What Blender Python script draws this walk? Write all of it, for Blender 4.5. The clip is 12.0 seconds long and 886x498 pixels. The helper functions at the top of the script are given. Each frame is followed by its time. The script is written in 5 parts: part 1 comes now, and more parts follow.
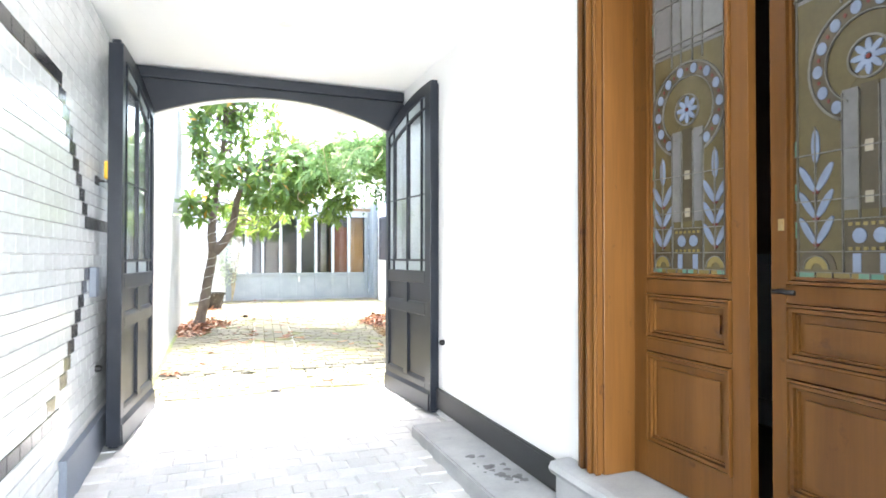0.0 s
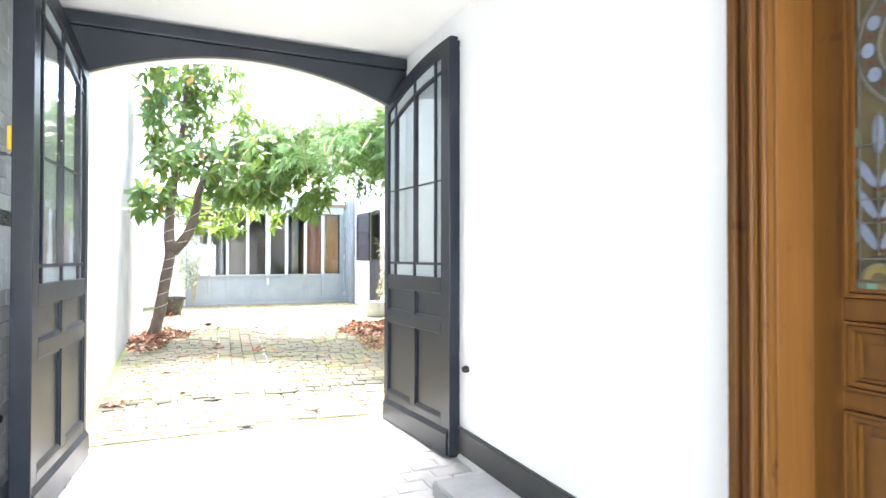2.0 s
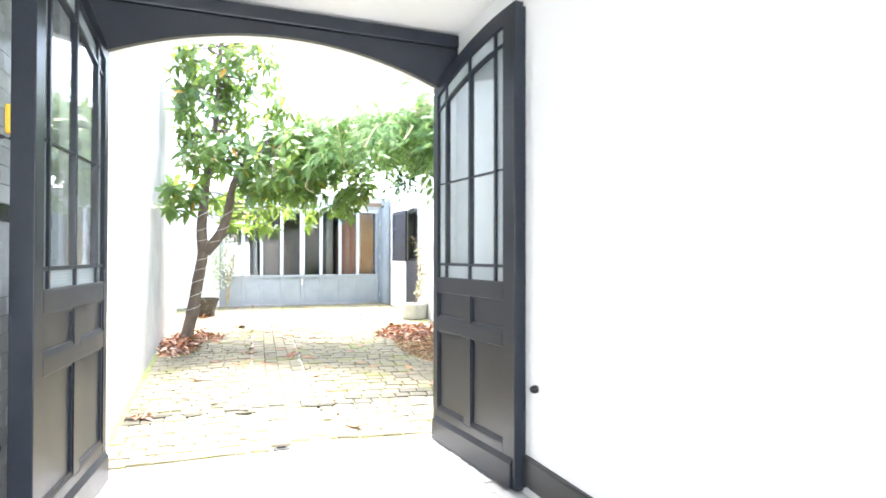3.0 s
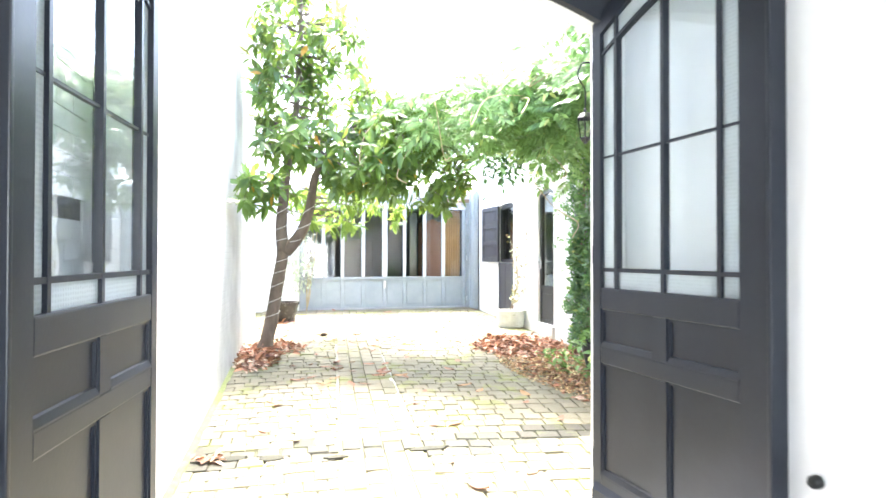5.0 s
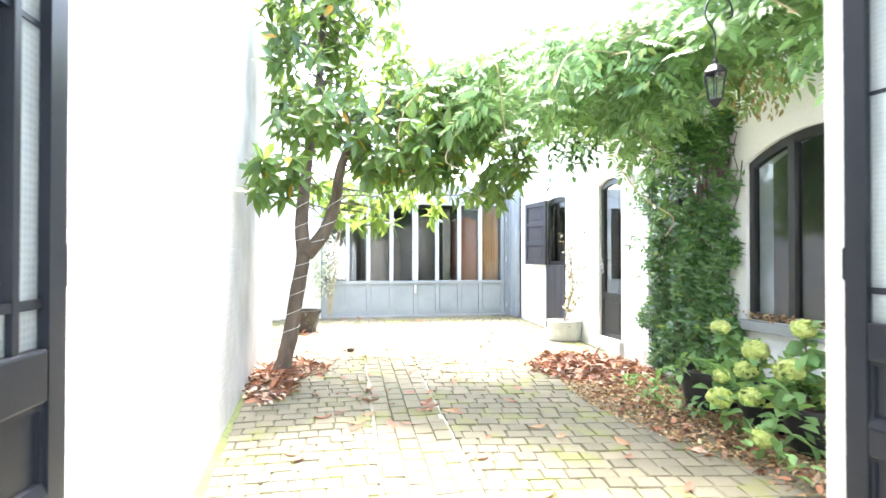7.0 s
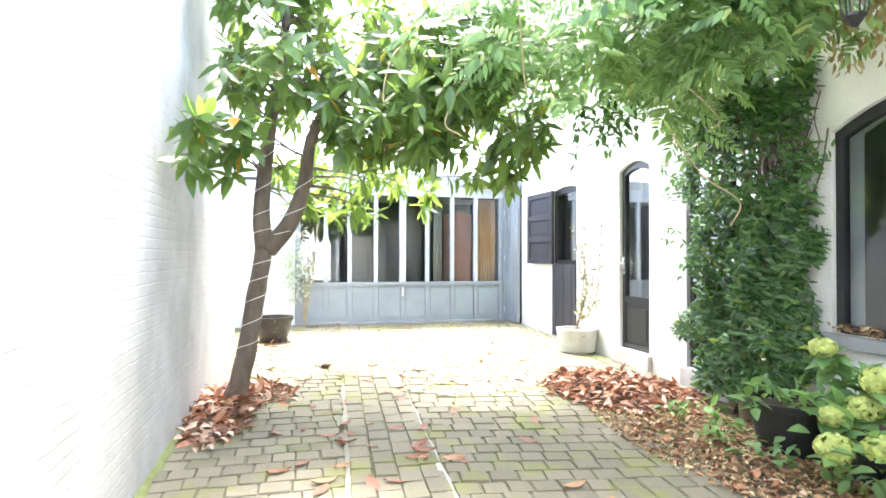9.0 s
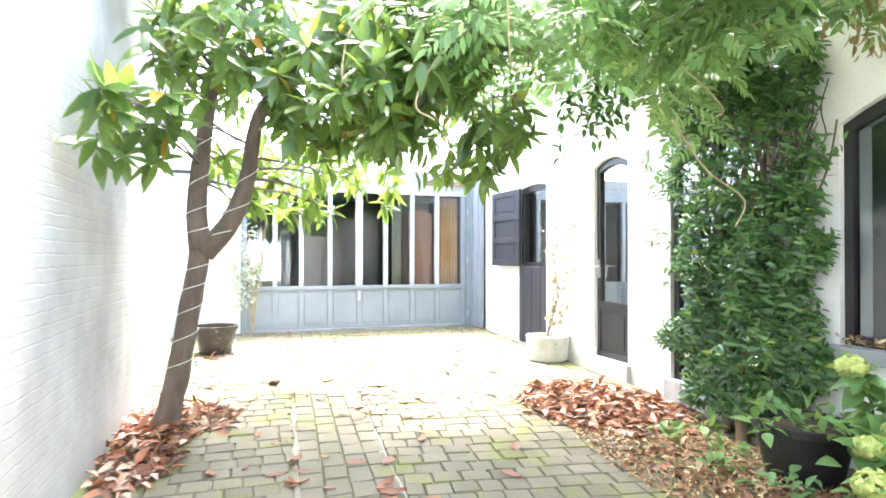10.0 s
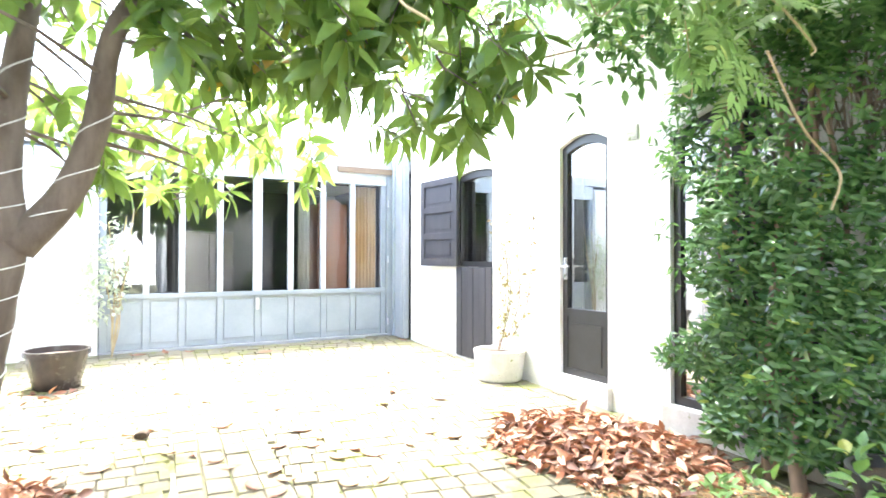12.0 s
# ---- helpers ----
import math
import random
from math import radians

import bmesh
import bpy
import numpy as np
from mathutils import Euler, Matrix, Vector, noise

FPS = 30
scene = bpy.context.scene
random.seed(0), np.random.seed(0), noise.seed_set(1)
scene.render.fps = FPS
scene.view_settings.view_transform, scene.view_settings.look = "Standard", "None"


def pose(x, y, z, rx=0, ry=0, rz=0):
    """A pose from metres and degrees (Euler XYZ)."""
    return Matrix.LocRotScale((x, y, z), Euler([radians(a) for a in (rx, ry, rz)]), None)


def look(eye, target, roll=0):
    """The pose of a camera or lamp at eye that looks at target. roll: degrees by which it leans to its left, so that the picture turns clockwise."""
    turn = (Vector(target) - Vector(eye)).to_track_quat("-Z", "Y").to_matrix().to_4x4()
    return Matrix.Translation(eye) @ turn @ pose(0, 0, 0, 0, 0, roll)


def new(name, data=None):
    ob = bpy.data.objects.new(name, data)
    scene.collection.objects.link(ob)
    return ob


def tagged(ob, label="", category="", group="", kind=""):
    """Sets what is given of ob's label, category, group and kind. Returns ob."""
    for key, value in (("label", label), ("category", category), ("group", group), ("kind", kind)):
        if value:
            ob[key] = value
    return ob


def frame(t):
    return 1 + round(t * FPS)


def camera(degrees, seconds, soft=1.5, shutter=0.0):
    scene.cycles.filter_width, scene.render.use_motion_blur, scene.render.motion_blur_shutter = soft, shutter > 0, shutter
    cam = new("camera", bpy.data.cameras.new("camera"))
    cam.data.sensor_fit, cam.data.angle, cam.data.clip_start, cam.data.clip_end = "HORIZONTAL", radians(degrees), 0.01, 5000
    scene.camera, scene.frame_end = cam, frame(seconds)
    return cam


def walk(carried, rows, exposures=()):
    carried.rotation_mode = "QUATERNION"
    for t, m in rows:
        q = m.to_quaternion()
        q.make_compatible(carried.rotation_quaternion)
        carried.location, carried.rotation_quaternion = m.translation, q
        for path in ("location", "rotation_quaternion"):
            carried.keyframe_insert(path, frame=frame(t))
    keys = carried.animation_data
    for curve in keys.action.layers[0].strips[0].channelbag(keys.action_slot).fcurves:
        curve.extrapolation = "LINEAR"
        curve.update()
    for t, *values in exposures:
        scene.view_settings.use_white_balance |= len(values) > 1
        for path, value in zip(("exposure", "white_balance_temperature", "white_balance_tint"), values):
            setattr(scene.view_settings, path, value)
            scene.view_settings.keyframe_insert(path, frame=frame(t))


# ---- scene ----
cam = camera(75.2, 12.0, soft=1.6, shutter=0.5)
METRES, EYE, TILT, LEAN, TURN = 7.6, 1.5, 0.0, 0.0, -20.9
ROWS = [
    (0.0, 0.0, 0.0, 0.0, -0.0, 0.78, -0.02),
    (0.5, -0.0149, 0.0286, 0.001, -2.58, 0.8, -0.08),
    (1.0, -0.0265, 0.0634, 0.0006, -3.8, 0.77, -0.04),
    (1.5, -0.0374, 0.1031, 0.0026, -3.82, 0.76, -0.07),
    (2.0, -0.05, 0.14, 0.0034, -3.31, 0.71, -0.07),
    (2.5, -0.0608, 0.1741, 0.0041, -2.37, 0.7, -0.05),
    (3.0, -0.0713, 0.2115, 0.0043, -0.26, 0.67, -0.08),
    (5.0, -0.1362, 0.3655, 0.0057, 6.75, 0.66, -0.09),
    (5.5, -0.1565, 0.4027, 0.0087, 7.3, 0.67, -0.11),
    (6.0, -0.1724, 0.4459, 0.007, 7.44, 0.67, -0.07),
    (6.5, -0.1893, 0.4874, 0.0078, 8.12, 0.66, -0.04),
    (7.0, -0.2064, 0.5285, 0.0098, 8.47, 0.64, -0.07),
    (9.0, -0.2418, 0.689, 0.0047, 7.07, 0.68, -0.14),
    (9.5, -0.2489, 0.726, 0.0066, 5.35, 0.67, -0.1),
    (10.0, -0.2638, 0.7639, 0.0088, 2.45, 0.65, -0.12),
    (10.5, -0.2787, 0.8052, 0.008, -0.49, 0.67, -0.08),
    (11.0, -0.2954, 0.8463, 0.0051, -2.14, 0.64, -0.08),
    (11.5, -0.3113, 0.8889, 0.0036, -6.16, 0.69, -0.09),
    (12.0, -0.3208, 0.942, 0.0049, -8.38, 0.76, -0.1),
]
walk(cam, [(t, pose(0, 0, EYE, TILT, LEAN, TURN) @ pose(METRES * x, METRES * y, METRES * z, 90 + pitch, roll, yaw)) for t, x, y, z, yaw, pitch, roll in ROWS],
     exposures=[(0.0, 3.97), (3.0, 3.9), (5.0, 4.02), (7.0, 3.92), (9.0, 3.74), (10.5, 4.05), (12.0, 4.2)])

# ---- world and light ----
SUN_EL, SUN_AZ = 71.0, 6.0          # azimuth from +y towards +x
world = bpy.data.worlds.new("sky")
scene.world = world
world.use_nodes = True
wn = world.node_tree
sky = wn.nodes.new("ShaderNodeTexSky")
sky.sky_type = 'NISHITA'
sky.sun_disc = False
sky.sun_elevation, sky.sun_rotation = radians(SUN_EL), radians(SUN_AZ)
sky.air_density, sky.dust_density, sky.ozone_density = 1.0, 4.0, 0.8
wn.links.new(sky.outputs[0], wn.nodes["Background"].inputs[0])
wn.nodes["Background"].inputs[1].default_value = 0.15

sun_data = bpy.data.lights.new("sun", 'SUN')
sun_data.energy, sun_data.angle, sun_data.color = 1.5, radians(16), (1.0, 0.985, 0.96)
sun = new("sun", sun_data)
d = Vector((math.sin(radians(SUN_AZ)) * math.cos(radians(SUN_EL)), math.cos(radians(SUN_AZ)) * math.cos(radians(SUN_EL)), math.sin(radians(SUN_EL))))
sun.matrix_world = look(d * 30 + Vector((1, 8, 0)), (1, 8, 0))

street_data = bpy.data.lights.new("street_daylight", 'AREA')
street_data.shape, street_data.size, street_data.size_y = 'RECTANGLE', 2.2, 2.6
street_data.energy, street_data.color = 42, (0.93, 0.97, 1.0)
street = new("street_daylight", street_data)
street.matrix_world = look((0.45, -3.3, 1.7), (-2.0, 5, 1.6))

# ---- materials ----


def base_mat(name, rough=0.6, metal=0.0, spec=0.5):
    m = bpy.data.materials.new(name)
    m.use_nodes = True
    nt = m.node_tree
    b = nt.nodes["Principled BSDF"]
    b.inputs["Roughness"].default_value = rough
    b.inputs["Metallic"].default_value = metal
    b.inputs["Specular IOR Level"].default_value = spec
    return m, nt, b


def noise_node(nt, scale, detail=4.0, rough=0.55, stretch=None, world_size=False):
    tc = nt.nodes.new("ShaderNodeNewGeometry" if world_size else "ShaderNodeTexCoord")
    n = nt.nodes.new("ShaderNodeTexNoise")
    n.inputs["Scale"].default_value = scale
    n.inputs["Detail"].default_value = detail
    n.inputs["Roughness"].default_value = rough
    src = tc.outputs["Position" if world_size else "Object"]
    if stretch:
        mp = nt.nodes.new("ShaderNodeMapping")
        mp.inputs["Scale"].default_value = stretch
        nt.links.new(src, mp.inputs[0])
        src = mp.outputs[0]
    nt.links.new(src, n.inputs["Vector"])
    return n


def ramp(nt, fac, stops):
    r = nt.nodes.new("ShaderNodeValToRGB")
    el = r.color_ramp.elements
    while len(el) < len(stops):
        el.new(0.5)
    for e, (p, c) in zip(el, stops):
        e.position, e.color = p, (*c, 1)
    nt.links.new(fac, r.inputs[0])
    return r


def mixc(nt, fac, a, b, mode='MIX'):
    n = nt.nodes.new("ShaderNodeMix")
    n.data_type, n.blend_type = 'RGBA', mode
    for s, v in ((n.inputs[0], fac), (n.inputs[6], a), (n.inputs[7], b)):
        if isinstance(v, (int, float)):
            s.default_value = v
        elif isinstance(v, tuple):
            s.default_value = (*v, 1)
        else:
            nt.links.new(v, s)
    return n.outputs[2]


def add_bump(nt, b, height, strength, dist=0.01):
    n = nt.nodes.new("ShaderNodeBump")
    n.inputs["Strength"].default_value = strength
    n.inputs["Distance"].default_value = dist
    nt.links.new(height, n.inputs["Height"])
    nt.links.new(n.outputs[0], b.inputs["Normal"])


def worn(name, c1, c2, rough=0.6, scale=3.0, fine=60.0, bump=0.15, metal=0.0, stretch=None, c3=None, spot=0.68, random_tint=0.0, spec=0.5, grain=0.2, world_size=False):
    """Two-scale variation between c1 and c2, stains of c3, fine relief."""
    m, nt, b = base_mat(name, rough, metal, spec)
    big = noise_node(nt, scale, 5, 0.6, stretch, world_size)
    small = noise_node(nt, fine, 3, 0.6, stretch, world_size)
    col = ramp(nt, big.outputs[0], [(0.35, c1), (0.65, c2)]).outputs[0]
    sm = ramp(nt, small.outputs[0], [(0.3, (1 - grain,) * 3), (0.7, (1, 1, 1))]).outputs[0]
    col = mixc(nt, 0.5, col, sm, 'MULTIPLY')
    if c3:
        st = noise_node(nt, scale * 2.7, 6, 0.65, None, world_size)
        f = ramp(nt, st.outputs[0], [(spot, (0, 0, 0)), (spot + 0.08, (1, 1, 1))]).outputs[0]
        col = mixc(nt, f, col, c3)
    if random_tint:
        oi = nt.nodes.new("ShaderNodeObjectInfo")
        ge = nt.nodes.new("ShaderNodeNewGeometry")
        ad = nt.nodes.new("ShaderNodeMath")
        ad.operation = 'ADD'
        nt.links.new(oi.outputs["Random"], ad.inputs[0])
        nt.links.new(ge.outputs["Random Per Island"], ad.inputs[1])
        fr = nt.nodes.new("ShaderNodeMath")
        fr.operation = 'FRACT'
        nt.links.new(ad.outputs[0], fr.inputs[0])
        lo = 1 - random_tint
        rr = ramp(nt, fr.outputs[0], [(0, (lo, lo, lo)), (1, (1, 1, 1))]).outputs[0]
        col = mixc(nt, 1.0, col, rr, 'MULTIPLY')
    nt.links.new(col, b.inputs["Base Color"])
    rr2 = nt.nodes.new("ShaderNodeMapRange")
    rr2.inputs["To Min"].default_value, rr2.inputs["To Max"].default_value = max(rough - 0.12, 0.03), min(rough + 0.12, 1)
    nt.links.new(big.outputs[0], rr2.inputs[0])
    nt.links.new(rr2.outputs[0], b.inputs["Roughness"])
    if bump:
        add_bump(nt, b, small.outputs[0], bump, 0.006)
    return m


def leaf_mat(name, dark, light, accent=None, accent_at=0.95, rough=0.4, trans=0.35, glow=(0.3, 0.5, 0.05)):
    m, nt, b = base_mat(name, rough)
    ge = nt.nodes.new("ShaderNodeNewGeometry")
    stops = [(0.0, dark), (0.8, light)]
    if accent:
        stops += [(accent_at - 0.005, light), (accent_at, accent)]
    r = ramp(nt, ge.outputs["Random Per Island"], stops)
    n = noise_node(nt, 25, 3)
    v = ramp(nt, n.outputs[0], [(0.3, (0.75, 0.75, 0.75)), (0.7, (1.1, 1.1, 1.1))]).outputs[0]
    col = mixc(nt, 1.0, r.outputs[0], v, 'MULTIPLY')
    nt.links.new(col, b.inputs["Base Color"])
    tr = nt.nodes.new("ShaderNodeBsdfTranslucent")
    tcol = mixc(nt, 0.6, col, glow)
    nt.links.new(tcol, tr.inputs[0])
    mx = nt.nodes.new("ShaderNodeMixShader")
    mx.inputs[0].default_value = trans
    nt.links.new(b.outputs[0], mx.inputs[1])
    nt.links.new(tr.outputs[0], mx.inputs[2])
    nt.links.new(mx.outputs[0], nt.nodes["Material Output"].inputs[0])
    return m


def glass_mat(name, tint=(1, 1, 1), r0=0.04, ripple=0.0, graze=5.0):
    """Thin clear glass: a mirror share that rises at grazing angles over a clear pane."""
    m = bpy.data.materials.new(name)
    m.use_nodes = True
    nt = m.node_tree
    nt.nodes.remove(nt.nodes["Principled BSDF"])
    tr = nt.nodes.new("ShaderNodeBsdfTransparent")
    tr.inputs[0].default_value = (*tint, 1)
    gl = nt.nodes.new("ShaderNodeBsdfGlossy")
    gl.inputs["Roughness"].default_value = 0.0
    lw = nt.nodes.new("ShaderNodeLayerWeight")
    lw.inputs[0].default_value = 0.5
    pw = nt.nodes.new("ShaderNodeMath")
    pw.operation = 'POWER'
    nt.links.new(lw.outputs["Facing"], pw.inputs[0])
    pw.inputs[1].default_value = graze
    ma = nt.nodes.new("ShaderNodeMath")
    ma.operation = 'MULTIPLY_ADD'
    nt.links.new(pw.outputs[0], ma.inputs[0])
    ma.inputs[1].default_value, ma.inputs[2].default_value = 0.9 * (1 - r0), r0
    mx = nt.nodes.new("ShaderNodeMixShader")
    nt.links.new(ma.outputs[0], mx.inputs[0])
    nt.links.new(tr.outputs[0], mx.inputs[1])
    nt.links.new(gl.outputs[0], mx.inputs[2])
    nt.links.new(mx.outputs[0], nt.nodes["Material Output"].inputs[0])
    if ripple:
        n = noise_node(nt, 6, 2)
        bp = nt.nodes.new("ShaderNodeBump")
        bp.inputs["Strength"].default_value, bp.inputs["Distance"].default_value = ripple, 0.02
        nt.links.new(n.outputs[0], bp.inputs["Height"])
        nt.links.new(bp.outputs[0], gl.inputs["Normal"])
    return m


def painted_brick(name, c1, c2, strength=0.5, dirt_and_shade=None):
    """Limewashed brick: courses in relief, patchy paint."""
    m, nt, b = base_mat(name, 0.85)
    tc = nt.nodes.new("ShaderNodeTexCoord")
    sep = nt.nodes.new("ShaderNodeSeparateXYZ")
    nt.links.new(tc.outputs["Object"], sep.inputs[0])
    ad = nt.nodes.new("ShaderNodeMath")
    ad.operation = 'ADD'
    nt.links.new(sep.outputs[0], ad.inputs[0])
    nt.links.new(sep.outputs[1], ad.inputs[1])
    cb = nt.nodes.new("ShaderNodeCombineXYZ")
    nt.links.new(ad.outputs[0], cb.inputs[0])
    nt.links.new(sep.outputs[2], cb.inputs[1])
    wob = noise_node(nt, 9, 2)
    mv = nt.nodes.new("ShaderNodeVectorMath")
    mv.operation = 'MULTIPLY_ADD'
    nt.links.new(wob.outputs["Color"], mv.inputs[0])
    mv.inputs[1].default_value = (0.03, 0.03, 0)
    nt.links.new(cb.outputs[0], mv.inputs[2])
    br = nt.nodes.new("ShaderNodeTexBrick")
    br.inputs["Scale"].default_value = 1.0
    br.inputs["Brick Width"].default_value = 0.21
    br.inputs["Row Height"].default_value = 0.066
    br.inputs["Mortar Size"].default_value = 0.006
    br.inputs["Mortar Smooth"].default_value = 0.6
    nt.links.new(mv.outputs[0], br.inputs["Vector"])
    big = noise_node(nt, 1.3, 6, 0.65)
    fine = noise_node(nt, 45, 4, 0.6)
    col = ramp(nt, big.outputs[0], [(0.35, c1), (0.7, c2)]).outputs[0]
    fc = ramp(nt, fine.outputs[0], [(0.3, (0.88, 0.88, 0.88)), (0.65, (1, 1, 1))]).outputs[0]
    col = mixc(nt, 0.6, col, fc, 'MULTIPLY')
    if dirt_and_shade:
        st = noise_node(nt, 3.1, 7, 0.7, (1, 1, 0.35))
        f = ramp(nt, st.outputs[0], [(0.62, (0, 0, 0)), (0.8, (0.6, 0.6, 0.6))]).outputs[0]
        col = mixc(nt, f, col, dirt_and_shade)
    nt.links.new(col, b.inputs["Base Color"])
    inv = nt.nodes.new("ShaderNodeInvert")
    nt.links.new(br.outputs["Fac"], inv.inputs[1])
    h = mixc(nt, 0.45, inv.outputs[0], fine.outputs[0])
    add_bump(nt, b, h, strength, 0.012)
    return m


WHITE = worn("white_plaster", (0.815, 0.82, 0.825), (0.84, 0.84, 0.84), 0.7, 0.9, 40, 0.02, grain=0.03)
CEIL = worn("white_ceiling_paint", (0.82, 0.82, 0.82), (0.85, 0.85, 0.85), 0.8, 1.0, 40, 0.02, grain=0.03)
# grey of the tall wall: weathering plus the tree crown's shade, put into the colour
LIMEWASH_GREYED = painted_brick("shade_greyed_limewash", (0.40, 0.40, 0.39), (0.60, 0.60, 0.59), 0.26, (0.26, 0.26, 0.25))
LIMEWASH2 = painted_brick("white_painted_brick", (0.80, 0.80, 0.79), (0.86, 0.86, 0.85), 0.25, (0.62, 0.61, 0.57))
GATE = worn("anthracite_gate_paint", (0.011, 0.014, 0.022), (0.019, 0.023, 0.032), 0.36, 2.0, 70, 0.05, c3=(0.055, 0.057, 0.065), spot=0.72, spec=0.32)
FRAME = worn("dark_frame_paint", (0.022, 0.023, 0.026), (0.035, 0.036, 0.04), 0.4, 3, 80, 0.04)
SHUTTER = worn("weathered_shutter_paint", (0.035, 0.035, 0.045), (0.06, 0.06, 0.07), 0.6, 4, 60, 0.12, stretch=(1, 1, 0.2))
IRON = worn("black_iron", (0.015, 0.015, 0.016), (0.03, 0.03, 0.032), 0.45, 8, 120, 0.1, 0.6)
BLUE = worn("blue_grey_metal_paint", (0.31, 0.35, 0.385), (0.38, 0.415, 0.445), 0.36, 2.2, 70, 0.05, c3=(0.42, 0.46, 0.49), spot=0.70)
PALE = worn("pale_post_paint", (0.55, 0.58, 0.61), (0.65, 0.67, 0.69), 0.45, 4, 70, 0.05)
WOOD = worn("varnished_oak", (0.086, 0.033, 0.0065), (0.165, 0.070, 0.016), 0.38, 2.6, 34, 0.10, stretch=(1.6, 1.6, 0.09), c3=(0.062, 0.023, 0.006), spot=0.62, spec=0.30, grain=0.35)
# deep brown with the dimness behind the ajar door put into its colour
DARKGAP = worn("gloom_brown", (0.08, 0.065, 0.055), (0.13, 0.105, 0.09), 0.6, 3, 40, 0.05)
STONE = worn("bluestone", (0.30, 0.31, 0.32), (0.40, 0.41, 0.42), 0.7, 3, 90, 0.2, c3=(0.20, 0.21, 0.22), spot=0.66)
PLINTH = worn("blue_grey_plinth", (0.14, 0.165, 0.215), (0.19, 0.215, 0.265), 0.5, 3, 60, 0.06)
SKIRT = worn("black_skirting_paint", (0.02, 0.021, 0.024), (0.035, 0.036, 0.04), 0.45, 5, 60, 0.06, c3=(0.2, 0.2, 0.2), spot=0.78)
SETT = worn("mossy_stone_sett", (0.175, 0.16, 0.105), (0.255, 0.23, 0.165), 0.8, 1.1, 70, 0.45, c3=(0.19, 0.195, 0.072), spot=0.52, random_tint=0.24, grain=0.35, world_size=True)
SETT_GREY = worn("grey_stone_sett", (0.46, 0.47, 0.48), (0.56, 0.56, 0.56), 0.75, 2.0, 70, 0.3, c3=(0.36, 0.37, 0.36), spot=0.62, random_tint=0.14)
JOINT = worn("mossy_joint_sand", (0.135, 0.135, 0.072), (0.23, 0.22, 0.13), 0.95, 2.5, 120, 0.6, c3=(0.13, 0.15, 0.05), spot=0.52, world_size=True)
STRIP = worn("pale_cement_strip", (0.33, 0.33, 0.29), (0.44, 0.43, 0.39), 0.85, 6, 90, 0.3, c3=(0.22, 0.24, 0.12), spot=0.6)
PATCH_DARK = worn("near_black_fill", (0.018, 0.018, 0.011), (0.035, 0.034, 0.02), 0.9, 7, 90, 0.5)
SETT_DARK = worn("dark_stone_sett", (0.034, 0.033, 0.021), (0.065, 0.06, 0.04), 0.7, 3, 70, 0.4, c3=(0.06, 0.065, 0.025), spot=0.55, random_tint=0.3, grain=0.35, world_size=True)
STRIP_DULL = worn("worn_cement_strip", (0.24, 0.23, 0.18), (0.31, 0.29, 0.24), 0.85, 6, 90, 0.3, c3=(0.20, 0.21, 0.11), spot=0.55)
GREYBED = worn("grey_mortar", (0.43, 0.43, 0.42), (0.52, 0.52, 0.51), 0.9, 3, 90, 0.4)
MOSS = worn("moss", (0.13, 0.155, 0.05), (0.21, 0.235, 0.09), 0.95, 14, 160, 0.6)
TILE_W = worn("glazed_white_tile", (0.74, 0.76, 0.77), (0.80, 0.81, 0.82), 0.10, 5, 40, 0.015, random_tint=0.1)
TILE_D = worn("glazed_dark_tile", (0.025, 0.024, 0.028), (0.05, 0.045, 0.05), 0.12, 5, 40, 0.02, random_tint=0.3)
GROUT = worn("tile_grout", (0.54, 0.54, 0.53), (0.64, 0.64, 0.63), 0.9, 8, 90, 0.2)
BARK = worn("grey_brown_bark", (0.10, 0.075, 0.055), (0.19, 0.15, 0.12), 0.9, 9, 45, 0.7, stretch=(1, 1, 0.35), c3=(0.16, 0.18, 0.11), spot=0.66)
VINEWOOD = worn("vine_wood", (0.16, 0.11, 0.07), (0.27, 0.19, 0.13), 0.85, 9, 60, 0.5, stretch=(1, 1, 0.3))
PALEVINE = worn("pale_bare_shoot", (0.38, 0.29, 0.16), (0.50, 0.40, 0.24), 0.8, 9, 60, 0.2)
MAGNOLIA = leaf_mat("magnolia_leaf", (0.030, 0.080, 0.025), (0.115, 0.205, 0.065), (0.48, 0.22, 0.03), 0.991, 0.20, 0.42, (0.42, 0.58, 0.09))
WISTERIA = leaf_mat("wisteria_leaf", (0.03, 0.10, 0.035), (0.28, 0.46, 0.18), (0.50, 0.54, 0.20), 0.97, 0.28, 0.48, (0.46, 0.66, 0.19))
JASMINE = leaf_mat("jasmine_leaf", (0.022, 0.070, 0.027), (0.14, 0.275, 0.095), (0.34, 0.44, 0.09), 0.98, 0.20, 0.30, (0.22, 0.42, 0.09))
HYDRANGEA = leaf_mat("hydrangea_leaf", (0.12, 0.25, 0.10), (0.25, 0.43, 0.17), (0.30, 0.34, 0.08), 0.95, 0.5, 0.35)
BLOOM = leaf_mat("hydrangea_bloom", (0.50, 0.60, 0.17), (0.72, 0.79, 0.32), None, 1, 0.7, 0.35, (0.7, 0.75, 0.3))
LITTER = leaf_mat("fallen_leaf", (0.10, 0.04, 0.025), (0.50, 0.23, 0.13), (0.66, 0.50, 0.38), 0.84, 0.55, 0.12, (0.4, 0.15, 0.05))
LITTER2 = leaf_mat("dry_leaf_litter", (0.24, 0.12, 0.055), (0.64, 0.42, 0.24), (0.74, 0.62, 0.34), 0.87, 0.7, 0.1, (0.4, 0.2, 0.05))
PALELEAF = leaf_mat("pale_leaf", (0.66, 0.70, 0.58), (0.80, 0.82, 0.74), None, 1, 0.5, 0.35)
